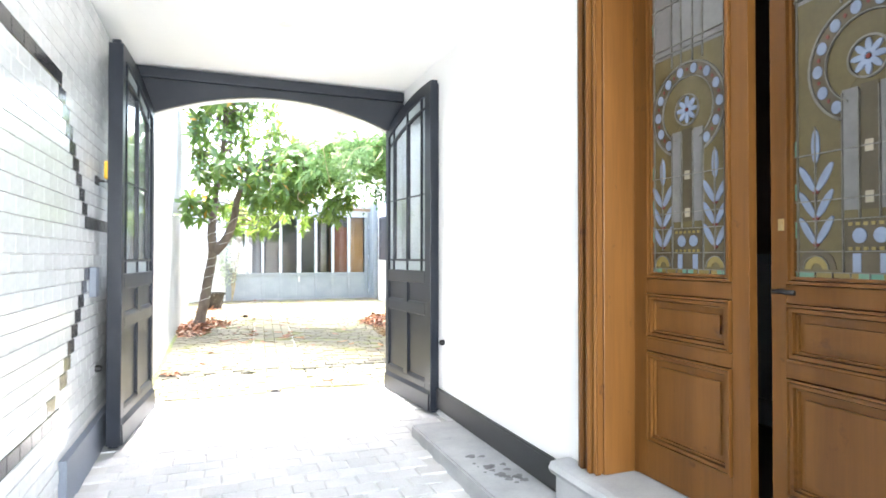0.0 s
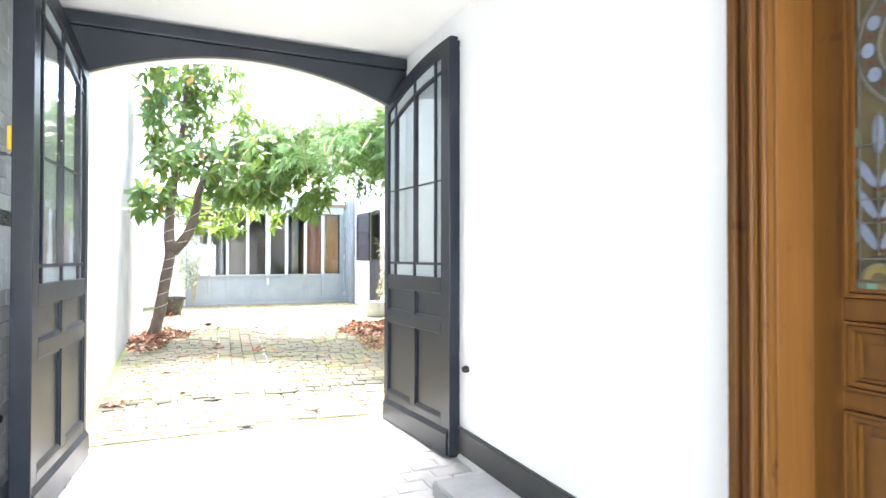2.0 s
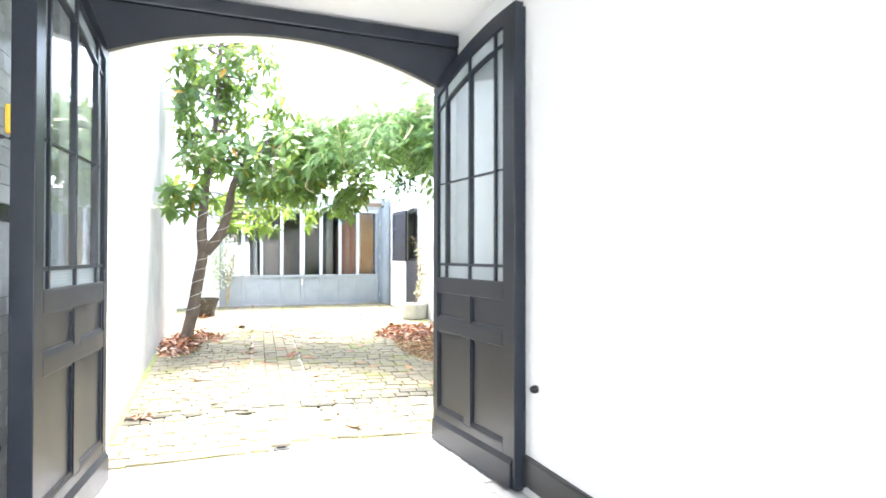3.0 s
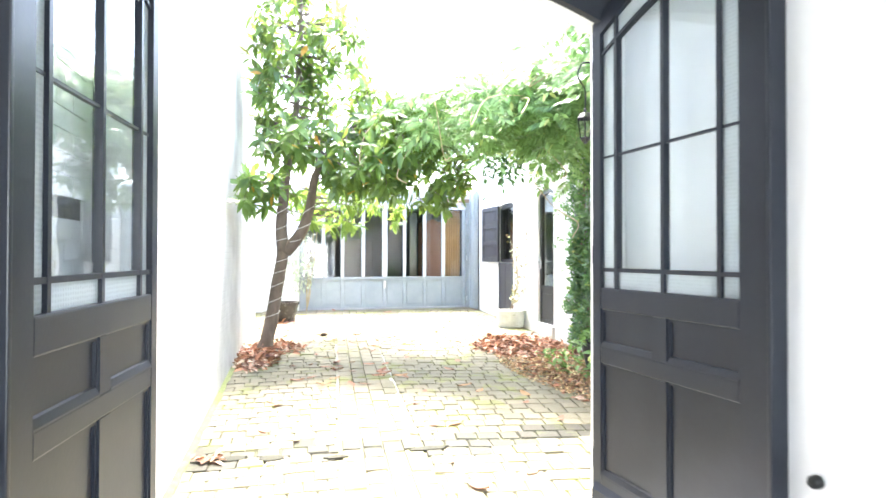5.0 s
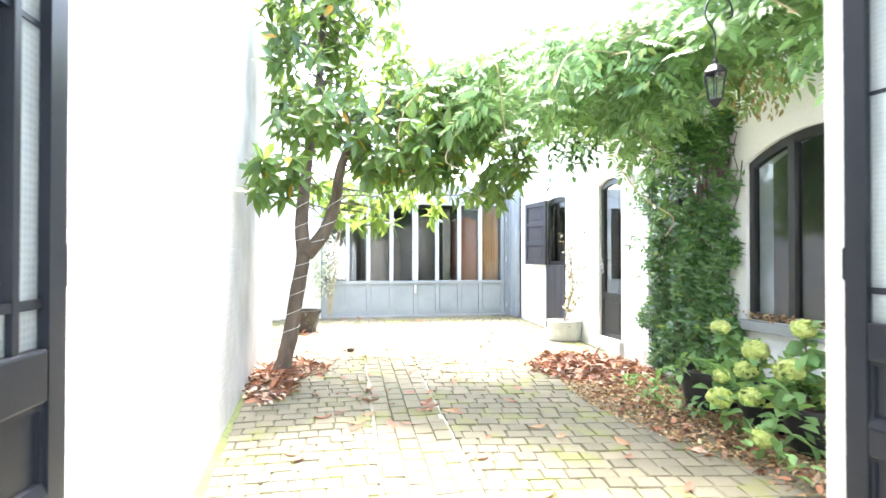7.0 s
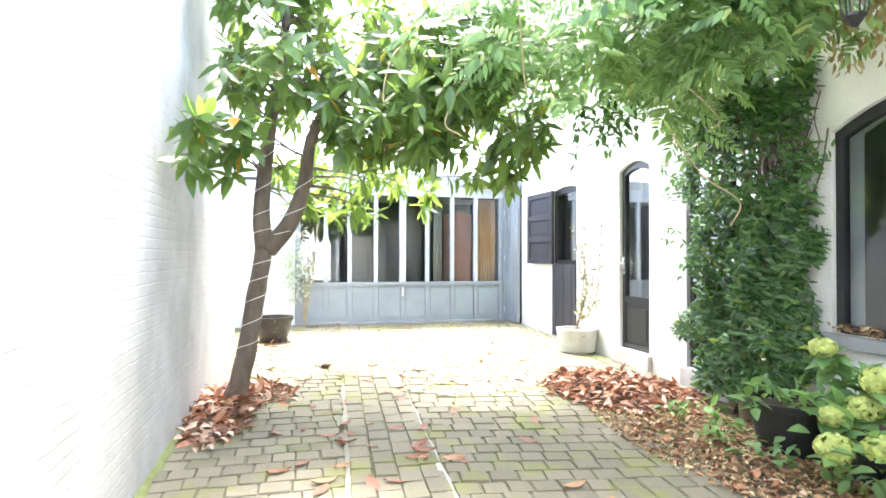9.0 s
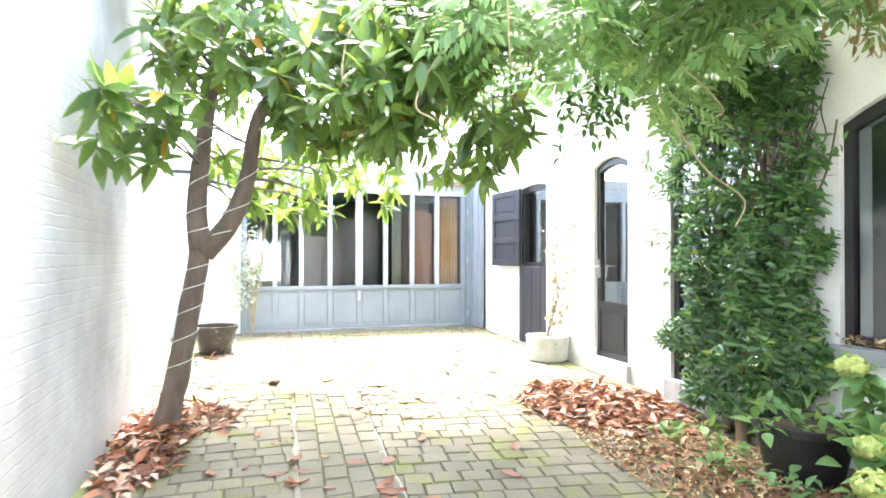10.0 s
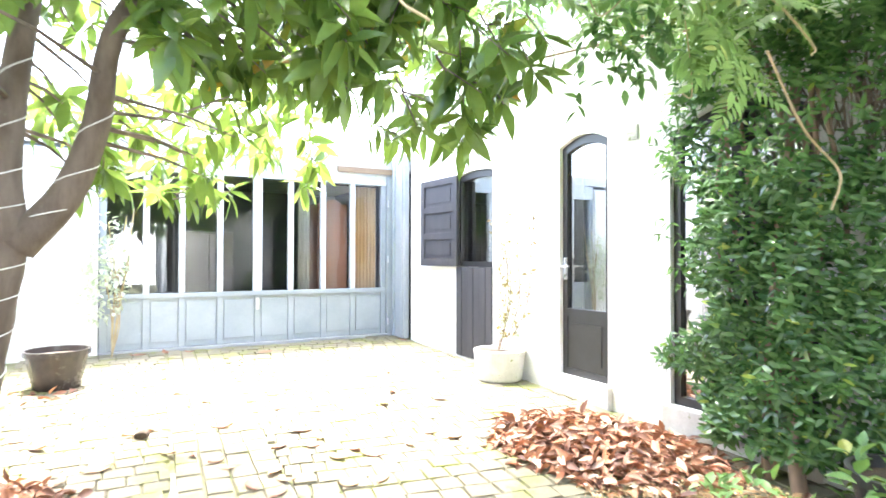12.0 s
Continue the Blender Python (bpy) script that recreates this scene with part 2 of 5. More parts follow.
DRYVINE = leaf_mat("dry_vine_leaf", (0.25, 0.15, 0.07), (0.45, 0.33, 0.18), None, 1, 0.8, 0.2)
BLACKPOT = worn("black_plastic", (0.02, 0.02, 0.022), (0.035, 0.035, 0.038), 0.5, 5, 70, 0.08, c3=(0.09, 0.085, 0.075), spot=0.68)
GLAZEPOT = worn("dark_glazed_pot", (0.035, 0.03, 0.03), (0.07, 0.055, 0.05), 0.25, 5, 60, 0.05)
CONCRETE = worn("pale_concrete", (0.55, 0.54, 0.50), (0.68, 0.67, 0.64), 0.85, 6, 70, 0.3, c3=(0.28, 0.31, 0.14), spot=0.62)
SOIL = worn("potting_soil", (0.04, 0.028, 0.018), (0.08, 0.055, 0.035), 0.95, 15, 120, 0.7)
BRASS = worn("aged_brass", (0.35, 0.26, 0.12), (0.45, 0.35, 0.18), 0.35, 10, 90, 0.05, 0.9)
STEEL = worn("brushed_steel", (0.6, 0.6, 0.6), (0.7, 0.7, 0.7), 0.3, 10, 90, 0.03, 0.9)
YELLOW = worn("yellow_plastic", (0.75, 0.42, 0.02), (0.85, 0.50, 0.03), 0.4, 8, 60, 0.03)
WIRE = worn("white_cable", (0.75, 0.75, 0.72), (0.85, 0.85, 0.82), 0.5, 10, 60, 0.02)
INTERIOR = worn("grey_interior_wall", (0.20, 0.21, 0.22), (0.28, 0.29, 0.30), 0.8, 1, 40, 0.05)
# annexe wall grey carries the unlit room's gloom in its colour
ANNEXE = worn("gloom_toned_inner_wall", (0.09, 0.095, 0.105), (0.14, 0.145, 0.155), 0.8, 1, 40, 0.05)
INFLOOR = worn("dark_interior_floor", (0.08, 0.07, 0.06), (0.13, 0.12, 0.10), 0.5, 1, 40, 0.05)
REDWOOD = worn("red_brown_wardrobe", (0.22, 0.075, 0.035), (0.32, 0.12, 0.055), 0.4, 3, 40, 0.05, stretch=(1, 1, 0.15))
CURTAIN = worn("ochre_curtain", (0.55, 0.32, 0.13), (0.65, 0.40, 0.18), 0.85, 3, 90, 0.1)
DRAPE = worn("beige_drape", (0.30, 0.26, 0.21), (0.42, 0.37, 0.30), 0.9, 4, 90, 0.15)
ROOF = worn("pale_roof_edge", (0.55, 0.55, 0.54), (0.68, 0.68, 0.67), 0.5, 3, 50, 0.06, 0.5)
TIMBER = worn("weathered_timber", (0.24, 0.16, 0.10), (0.36, 0.26, 0.18), 0.8, 4, 50, 0.3, stretch=(0.2, 1, 1))
GLASS = glass_mat("window_glass", (0.97, 0.985, 0.985), 0.04)
OLDGLASS = glass_mat("old_rippled_glass", (0.96, 0.99, 1.0), 0.055, 0.02, 4.0)


def frosted_mat(name):
    """Pressed pale glass: part clear, part milky, with a small raised dot pattern."""
    m, nt, b = base_mat(name, 0.12)
    b.inputs["Base Color"].default_value = (0.80, 0.86, 0.88, 1)
    tc = nt.nodes.new("ShaderNodeTexCoord")
    vo = nt.nodes.new("ShaderNodeTexVoronoi")
    vo.inputs["Scale"].default_value, vo.inputs["Randomness"].default_value = 62.0, 0.15
    nt.links.new(tc.outputs["Object"], vo.inputs["Vector"])
    add_bump(nt, b, vo.outputs["Distance"], 0.06, 0.002)
    milky = nt.nodes.new("ShaderNodeBsdfTranslucent")
    milky.inputs[0].default_value = (0.86, 0.93, 0.95, 1)
    clear = nt.nodes.new("ShaderNodeBsdfTransparent")
    clear.inputs[0].default_value = (0.93, 0.98, 1.0, 1)
    f = ramp(nt, vo.outputs["Distance"], [(0.25, (0.52, 0.52, 0.52)), (0.45, (0.60, 0.60, 0.60))]).outputs[0]
    a = nt.nodes.new("ShaderNodeMixShader")
    a.inputs[0].default_value = 0.5
    nt.links.new(b.outputs[0], a.inputs[1])
    nt.links.new(milky.outputs[0], a.inputs[2])
    c = nt.nodes.new("ShaderNodeMixShader")
    nt.links.new(f, c.inputs[0])
    nt.links.new(clear.outputs[0], c.inputs[1])
    nt.links.new(a.outputs[0], c.inputs[2])
    nt.links.new(c.outputs[0], nt.nodes["Material Output"].inputs[0])
    return m


FROSTED = frosted_mat("pressed_frosted_glass")
DIMGLASS = glass_mat("clear_window_glass", (0.85, 0.89, 0.91), 0.07)
DARKGLASS = glass_mat("reflective_window_glass", (0.90, 0.93, 0.94), 0.42)
FACGLASS = glass_mat("annexe_glass", (0.94, 0.96, 0.97), 0.05)
STAIN = worn("grey_stain", (0.13, 0.135, 0.14), (0.19, 0.195, 0.20), 0.7, 30, 90, 0.1)
LEAD = worn("lead_came", (0.10, 0.095, 0.08), (0.16, 0.15, 0.13), 0.5, 20, 90, 0.1, 0.5)


def stained(name, col, rough=0.22):
    return worn(name, tuple(c * 0.85 for c in col), col, rough, 9, 60, 0.06)


SG_GREY = stained("grey_stained_glass", (0.1425, 0.1387, 0.135))
SG_OLIVE = stained("olive_stained_glass", (0.09, 0.0705, 0.03))
SG_BLUE = stained("blue_white_stained_glass", (0.1692, 0.2016, 0.2772))
SG_RED = stained("red_stained_glass", (0.12, 0.0225, 0.0188))
SG_BROWN = stained("brown_stained_glass", (0.066, 0.052, 0.030))
SG_AMBER = stained("amber_stained_glass", (0.195, 0.15, 0.0488))
SG_PALE = stained("cream_stained_glass", (0.30, 0.26, 0.20))
SG_GREEN = stained("green_stained_glass", (0.1275, 0.255, 0.195))

# ---- building helpers ----
SLOPE = 0.026


def G(y):
    return SLOPE * y


def box(bm, x0, x1, y0, y1, z0, z1):
    vs = [bm.verts.new(p) for p in ((x0, y0, z0), (x1, y0, z0), (x1, y1, z0), (x0, y1, z0), (x0, y0, z1), (x1, y0, z1), (x1, y1, z1), (x0, y1, z1))]
    for f in ((0, 3, 2, 1), (4, 5, 6, 7), (0, 1, 5, 4), (1, 2, 6, 5), (2, 3, 7, 6), (3, 0, 4, 7)):
        bm.faces.new([vs[i] for i in f])
    return vs


def boxes(*dims, bevel=0.0):
    bm = bmesh.new()
    for q in dims:
        box(bm, *q)
    if bevel:
        bmesh.ops.bevel(bm, geom=list(bm.edges), offset=bevel, segments=2, profile=0.5, affect='EDGES')
    return bm


def prism(bm, pts, axis, a, b):
    """Extrudes a closed outline (u, v) along an axis from a to b: axis x takes (y, z), axis y takes (x, z), axis z takes (x, y)."""
    def at(p, w):
        return {'x': (w, p[0], p[1]), 'y': (p[0], w, p[1]), 'z': (p[0], p[1], w)}[axis]
    lo = [bm.verts.new(at(p, a)) for p in pts]
    hi = [bm.verts.new(at(p, b)) for p in pts]
    n = len(pts)
    bm.faces.new(lo)
    bm.faces.new(hi[::-1])
    for i in range(n):
        bm.faces.new((lo[i], hi[i], hi[(i + 1) % n], lo[(i + 1) % n]))


def lathe(profile, n=24, bm=None, cx=0, cy=0):
    """A turned shape from (radius, z) points."""
    bm = bm or bmesh.new()
    rings = [[bm.verts.new((cx + r * math.cos(2 * math.pi * i / n), cy + r * math.sin(2 * math.pi * i / n), z)) for i in range(n)] for r, z in profile]
    for a, b in zip(rings, rings[1:]):
        for i in range(n):
            bm.faces.new((a[i], a[(i + 1) % n], b[(i + 1) % n], b[i]))
    bm.faces.new(rings[0][::-1])
    bm.faces.new(rings[-1])
    return bm


def tube(bm, pts, radii, n=8):
    """A bent, tapered tube along points."""
    pts = [Vector(p) for p in pts]
    rings = []
    for i, p in enumerate(pts):
        t = (pts[min(i + 1, len(pts) - 1)] - pts[max(i - 1, 0)]).normalized()
        u = t.cross(Vector((0.13, 0.97, 0.21))).normalized()
        v = t.cross(u)
        r = radii[i] if isinstance(radii, (list, tuple)) else radii
        rings.append([bm.verts.new(p + r * (math.cos(2 * math.pi * k / n) * u + math.sin(2 * math.pi * k / n) * v)) for k in range(n)])
    for a, b in zip(rings, rings[1:]):
        for k in range(n):
            bm.faces.new((a[k], a[(k + 1) % n], b[(k + 1) % n], b[k]))
    bm.faces.new(rings[0][::-1])
    bm.faces.new(rings[-1])
    return bm


def smooth_path(pts, steps=6):
    """Catmull-Rom through points."""
    P = [Vector(p) for p in pts]
    P = [2 * P[0] - P[1]] + P + [2 * P[-1] - P[-2]]
    out = []
    for i in range(1, len(P) - 2):
        for k in range(steps):
            t = k / steps
            a, b, c, e = P[i - 1], P[i], P[i + 1], P[i + 2]
            out.append(0.5 * ((2 * b) + (c - a) * t + (2 * a - 5 * b + 4 * c - e) * t * t + (3 * b - a - 3 * c + e) * t ** 3))
    out.append(P[-2])
    return out


def to_mesh(name, bm, material, smooth=False):
    bmesh.ops.recalc_face_normals(bm, faces=list(bm.faces))
    me = bpy.data.meshes.new(name)
    bm.to_mesh(me)
    bm.free()
    for m in (material if isinstance(material, (list, tuple)) else [material]):
        me.materials.append(m)
    if smooth:
        me.polygons.foreach_set("use_smooth", [True] * len(me.polygons))
    return me


def part(name, bm, material, parent=None, label="", smooth=False):
    ob = new(name, to_mesh(name, bm, material, smooth))
    ob.parent = parent
    return tagged(ob, label)


def thing(name, label, category, group="", at=None):
    ob = new(name)
    ob.empty_display_size = 0.1
    if at is not None:
        ob.matrix_basis = at
    return tagged(ob, label, category, group)


def structure(name, bm, material, label="", smooth=False):
    ob = part(name, bm, material, None, label, smooth)
    return tagged(ob, label, "", "", "structure")


def arch_z(u, u0, u1, spring, rise):
    k = (2 * (u - u0) / (u1 - u0) - 1)
    return spring + rise * (1 - k * k)


def wall_with_openings(bm, axis, a, b, u0, u1, z0, z1, openings):
    """A wall slab along u from a to b thick; openings: (u0, u1, sill, spring, rise) with segmental heads."""
    def slab(ua, ub, za, zb):
        if axis == 'x':
            box(bm, a, b, ua, ub, za, zb)
        else:
            box(bm, ua, ub, a, b, za, zb)
    at = u0
    for o0, o1, sill, spring, rise in sorted(openings):
        slab(at, o0, z0, z1)
        if sill > z0:
            slab(o0, o1, z0, sill)
        n = 10 if rise else 1
        pts = [(o0 + (o1 - o0) * i / n, arch_z(o0 + (o1 - o0) * i / n, o0, o1, spring, rise)) for i in range(n + 1)] + [(o1, z1), (o0, z1)]
        prism(bm, pts, axis, a, b)
        at = o1
    slab(at, u1, z0, z1)


def leaf_cloud(name, leaves, material, parent=None, label="", fold=0.25):
    """Joined leaves; each: base, direction, up, length, width. An oval blade, folded along its midrib and drooping."""
    verts, faces = [], []
    for base, way, up, length, width in leaves:
        way = way.normalized()
        side = way.cross(up)
        if side.length < 1e-4:
            side = way.cross(Vector((1, 0, 0)))
        side.normalize()
        nrm = side.cross(way)
        k = len(verts)
        verts.append(base)
        for f, g in ((0.20, 0.34), (0.46, 0.5), (0.77, 0.29)):
            mid = base + way * length * f - nrm * (0.20 * length * f * f)
            rise = nrm * width * fold * g * 2
            verts += [mid + side * width * g + rise, mid, mid - side * width * g + rise]
        verts.append(base + way * length - nrm * (0.20 * length))
        faces += [(k, k + 1, k + 2), (k, k + 2, k + 3), (k + 1, k + 4, k + 5, k + 2), (k + 2, k + 5, k + 6, k + 3),
                  (k + 4, k + 7, k + 8, k + 5), (k + 5, k + 8, k + 9, k + 6), (k + 7, k + 10, k + 8), (k + 8, k + 10, k + 9)]
    me = bpy.data.meshes.new(name)
    me.from_pydata([tuple(v) for v in verts], [], faces)
    me.materials.append(material)
    me.polygons.foreach_set("use_smooth", [True] * len(me.polygons))
    ob = new(name, me)
    ob.parent = parent
    return tagged(ob, label, kind="stuff")


rng = random.Random(7)


def rand_dir(zmin=-1.0):
    while True:
        v = Vector((rng.uniform(-1, 1), rng.uniform(-1, 1), rng.uniform(zmin, 1)))
        if 0.1 < v.length < 1:
            return v.normalized()


def in_ball(c, r):
    while True:
        v = Vector((rng.uniform(-1, 1), rng.uniform(-1, 1), rng.uniform(-1, 1)))
        if v.length < 1:
            return Vector((c[0] + v.x * r[0], c[1] + v.y * r[1], c[2] + v.z * r[2])), v
# ---- large structure ----
bm = bmesh.new()
vs = [bm.verts.new((x, y, SLOPE * y - 0.009)) for x, y in ((-400, -400), (400, -400), (400, 400), (-400, 400))]
bm.faces.new(vs)
structure("ground", bm, JOINT, "mossy sand bed under the stone setts")

PL, PR, CEILZ = -0.83, 1.75, 3.22     # passage walls and ceiling
YL, YR = -0.70, 3.80                  # yard walls
GATE_Y, FAC_Y = 5.75, 15.30

bm = bmesh.new()
vs = [bm.verts.new((x, y, SLOPE * y - 0.004)) for x, y in ((PL - 0.02, -3.4), (PR + 0.02, -3.4), (PR + 0.02, GATE_Y + 0.1), (PL - 0.02, GATE_Y + 0.1))]
bm.faces.new(vs)
structure("passage_bed", bm, GREYBED, "grey mortar bed under the passage setts")
bm = bmesh.new()
box(bm, PL - 0.3, PL - 0.012, -3.4, GATE_Y, -0.2, 3.6)
wall_passage_left = structure("wall_passage_left", bm, GROUT, "passage wall clad with glazed white tiles")
bm = bmesh.new()
wall_with_openings(bm, 'x', PR, PR + 0.32, -3.4, GATE_Y, -0.2, 3.6, [(0.86, 2.42, 0.40, 3.0, 0)])
structure("wall_passage_right", bm, WHITE, "smooth white plastered passage wall")
structure("ceiling", boxes((PL - 0.3, PR + 0.4, -3.4, GATE_Y + 0.019, CEILZ, CEILZ + 0.25)), CEIL, "white painted passage ceiling")
bm = bmesh.new()
wall_with_openings(bm, 'y', -3.7, -3.4, PL - 0.3, PR + 0.4, -0.3, 3.6, [(-0.6, 1.6, -0.3, 2.9, 0)])
structure("wall_street", bm, WHITE, "white wall with the open street entrance")

# gate wall between passage and yard, with the arched opening
bm = bmesh.new()
wall_with_openings(bm, 'y', GATE_Y + 0.02, GATE_Y + 0.165, -2.5, 6.0, -0.2, 3.55, [(-0.60, 1.63, -0.2, 2.80, 0.23)])
structure("wall_gate", bm, LIMEWASH2, "white painted brick wall around the gate")

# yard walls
structure("wall_yard_left", boxes((YL - 0.3, YL, GATE_Y + 0.165, 13.6, -0.1, 6.2)), LIMEWASH_GREYED, "tall limewashed brick wall, greyed for weathering and crown shade")
structure("wall_yard_left_back", boxes((YL - 0.55, YL - 0.25, 13.6, 15.6, -0.1, 2.7)), LIMEWASH2, "low white painted wall")
OPEN = [(7.35, 8.85, 1.00, 2.42, 0.20), (9.40, 10.43, 0.46, 2.42, 0.16), (11.05, 11.65, 0.47, 2.53, 0.085), (12.74, 13.50, 0.37, 2.49, 0.04)]
bm = bmesh.new()
wall_with_openings(bm, 'x', YR, YR + 0.3, GATE_Y + 0.165, 14.75, -0.1, 3.7, OPEN)
structure("wall_yard_right", bm, LIMEWASH2, "white painted brick house wall with arched openings")
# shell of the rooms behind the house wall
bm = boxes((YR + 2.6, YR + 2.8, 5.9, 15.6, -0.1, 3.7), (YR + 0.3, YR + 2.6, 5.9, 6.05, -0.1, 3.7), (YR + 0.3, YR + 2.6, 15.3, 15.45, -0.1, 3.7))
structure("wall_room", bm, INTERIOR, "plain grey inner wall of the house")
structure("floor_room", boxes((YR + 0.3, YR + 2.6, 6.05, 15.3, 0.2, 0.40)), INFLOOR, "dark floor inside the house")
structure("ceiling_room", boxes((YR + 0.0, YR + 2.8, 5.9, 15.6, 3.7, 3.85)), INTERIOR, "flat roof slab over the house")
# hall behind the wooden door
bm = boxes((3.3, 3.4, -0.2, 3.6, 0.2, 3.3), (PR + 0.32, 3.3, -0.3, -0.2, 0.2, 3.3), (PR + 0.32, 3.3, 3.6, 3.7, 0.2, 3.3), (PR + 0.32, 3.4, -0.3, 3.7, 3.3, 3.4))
structure("wall_hall", bm, DARKGAP, "hallway behind the door, its dimness put into the brown")
structure("hall_wainscot", boxes((3.27, 3.30, -0.2, 3.6, 0.42, 1.45), (3.25, 3.30, -0.2, 3.6, 1.45, 1.52), (3.25, 3.30, -0.2, 3.6, 0.42, 0.58), bevel=0.006), INTERIOR, "grey panelled wainscot in the dim hallway")
structure("floor_hall", boxes((PR + 0.1, 3.3, -0.2, 3.6, 0.2, 0.40)), INFLOOR, "dark hallway floor")

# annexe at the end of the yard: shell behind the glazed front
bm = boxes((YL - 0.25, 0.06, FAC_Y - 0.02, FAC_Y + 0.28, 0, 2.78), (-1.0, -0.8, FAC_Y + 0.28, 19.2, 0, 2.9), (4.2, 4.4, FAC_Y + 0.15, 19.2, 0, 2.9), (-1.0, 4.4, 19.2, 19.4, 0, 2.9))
structure("wall_annexe", bm, ANNEXE, "annexe walls, darkened for the dim interior")
structure("pier_annexe", boxes((YL - 0.25, 0.055, FAC_Y - 0.10, FAC_Y - 0.025, 0.2, 2.74)), LIMEWASH2, "white painted pier beside the glazed front")
structure("floor_annexe", boxes((-0.8, 4.2, FAC_Y + 0.10, 19.2, 0.2, 0.43)), INFLOOR, "dark floor of the annexe")
bm = boxes((-1.0, 4.4, FAC_Y - 0.06, 19.4, 2.80, 2.95))
structure("roof_annexe", bm, ROOF, "flat pale-edged roof of the annexe")


# ---- gate beam ----
beam = thing("gate_beam", "dark painted timber gate lintel with arched underside", "beam")
n = 24
pts = [(-0.60 + 2.20 * i / n, arch_z(-0.60 + 2.20 * i / n, -0.60, 1.60, 2.79, 0.235)) for i in range(n + 1)]
bm = bmesh.new()
prism(bm, [(-0.74, 2.79)] + pts + [(1.745, 2.79), (1.745, 3.10), (-0.74, 3.10)], 'y', GATE_Y - 0.03, GATE_Y + 0.018)
part("lintel", bm, GATE, beam)
part("moulding", boxes((-0.755, 1.748, GATE_Y - 0.05, GATE_Y + 0.015, 3.105, 3.205), bevel=0.012), GATE, beam)


def gate_leaf(name, hinge, free, side):
    """A half-glazed carriage gate leaf. Local x runs from hinge to free edge, y is thickness towards the passage, z up."""
    hx, hy = hinge
    fx, fy = free
    ang = math.degrees(math.atan2(fy - hy, fx - hx))
    W = math.hypot(fx - hx, fy - hy)
    leaf = thing(name, "anthracite half-glazed carriage gate leaf standing open", "gate", "gate leaves", pose(hx, hy, 0, 0, 0, ang))
    T = 0.055
    z0, zk, zp, zm, zs, zg = 0.15, 0.385, 0.975, 1.06, 1.26, 1.375

    def top(s):
        return arch_z(0.5 * s / W, 0, 1, 2.80, 0.245)
    def outline(lo, hi, a, b, m=10):
        return [(a + (b - a) * i / m, lo(a + (b - a) * i / m)) for i in range(m + 1)] + [(b - (b - a) * i / m, hi(b - (b - a) * i / m)) for i in range(m + 1)]
    for nm, a, b in (("stile", 0.0, 0.068), ("stile", W - 0.14, W)):
        bm = bmesh.new()
        prism(bm, [(a, z0), (b, z0)] + [(b - (b - a) * i / 4, top(b - (b - a) * i / 4)) for i in range(5)], 'y', -T / 2, T / 2)
        part(nm, bm, GATE, leaf)
    bm = bmesh.new()
    prism(bm, outline(lambda s: top(s) - 0.10, top, 0.068, W - 0.14), 'y', -T / 2, T / 2)
    part("top_rail", bm, GATE, leaf)
    part("bottom_rail", boxes((0.068, W - 0.14, -T / 2, T / 2, z0, zk), bevel=0.007), GATE, leaf)
    part("middle_rail", boxes((0.068, W - 0.14, -T / 2, T / 2, zp, zm), bevel=0.007), GATE, leaf)
    part("lock_rail", boxes((0.068, W - 0.14, -T / 2, T / 2, zs, zg), bevel=0.007), GATE, leaf)
    mid = 0.47 * W
    part("muntin", boxes((mid - 0.045, mid + 0.045, -T / 2, T / 2, zk, zp), (mid - 0.045, mid + 0.045, -T / 2, T / 2, zm, zs)), GATE, leaf)
    for a, b in ((0.068, mid - 0.045), (mid + 0.045, W - 0.14)):
        for c, e in ((zk, zp), (zm, zs)):
            bm = boxes((a, b, -0.008, 0.008, c, e))
            for u0, u1, w0, w1 in ((a, a + 0.014, c, e), (b - 0.014, b, c, e), (a + 0.014, b - 0.014, c, c + 0.014), (a + 0.014, b - 0.014, e - 0.014, e)):
                box(bm, u0, u1, -0.018, 0.018, w0, w1)
            panel = part("panel", bm, GATE, leaf)
            for q in (-1, 1):
                bm = bmesh.new()
                prism(bm, [(q * 0.0282, c - 0.004), (q * 0.0282, c + 0.004), (q * 0.0185, c + 0.030), (q * 0.0085, c + 0.034), (q * 0.0085, c - 0.004)], 'x', a + 0.002, b - 0.002)
                part("weathering", bm, GATE, panel)
    bm = bmesh.new()
    prism(bm, [(side * 0.0275, 0.16), (side * 0.052, 0.16), (side * 0.048, 0.30), (side * 0.0275, 0.335)], 'x', 0.02, W - 0.03)
    part("weather_board", bm, GATE, leaf)
    bars = tuple(W * q for q in ((0.166, 0.478, 0.775) if side < 0 else (0.147, 0.468, 0.790)))
    for s in bars:
        part("glazing_bar", boxes((s - 0.011, s + 0.011, -0.018, 0.018, zg, top(s) - 0.09)), GATE, leaf)
    part("glazing_bar", boxes((0.068, W - 0.14, -0.016, 0.016, zg + 0.085, zg + 0.105)), GATE, leaf)
    bm = bmesh.new()
    prism(bm, outline(lambda s: top(s) - 0.215, lambda s: top(s) - 0.195, 0.068, W - 0.14), 'y', -0.016, 0.016)
    part("glazing_bar", bm, GATE, leaf)
    part("lead_bar", boxes((0.068, W - 0.14, -0.009, 0.009, 2.06, 2.072)), GATE, leaf)
    edges = (0.068,) + bars + (W - 0.14,)
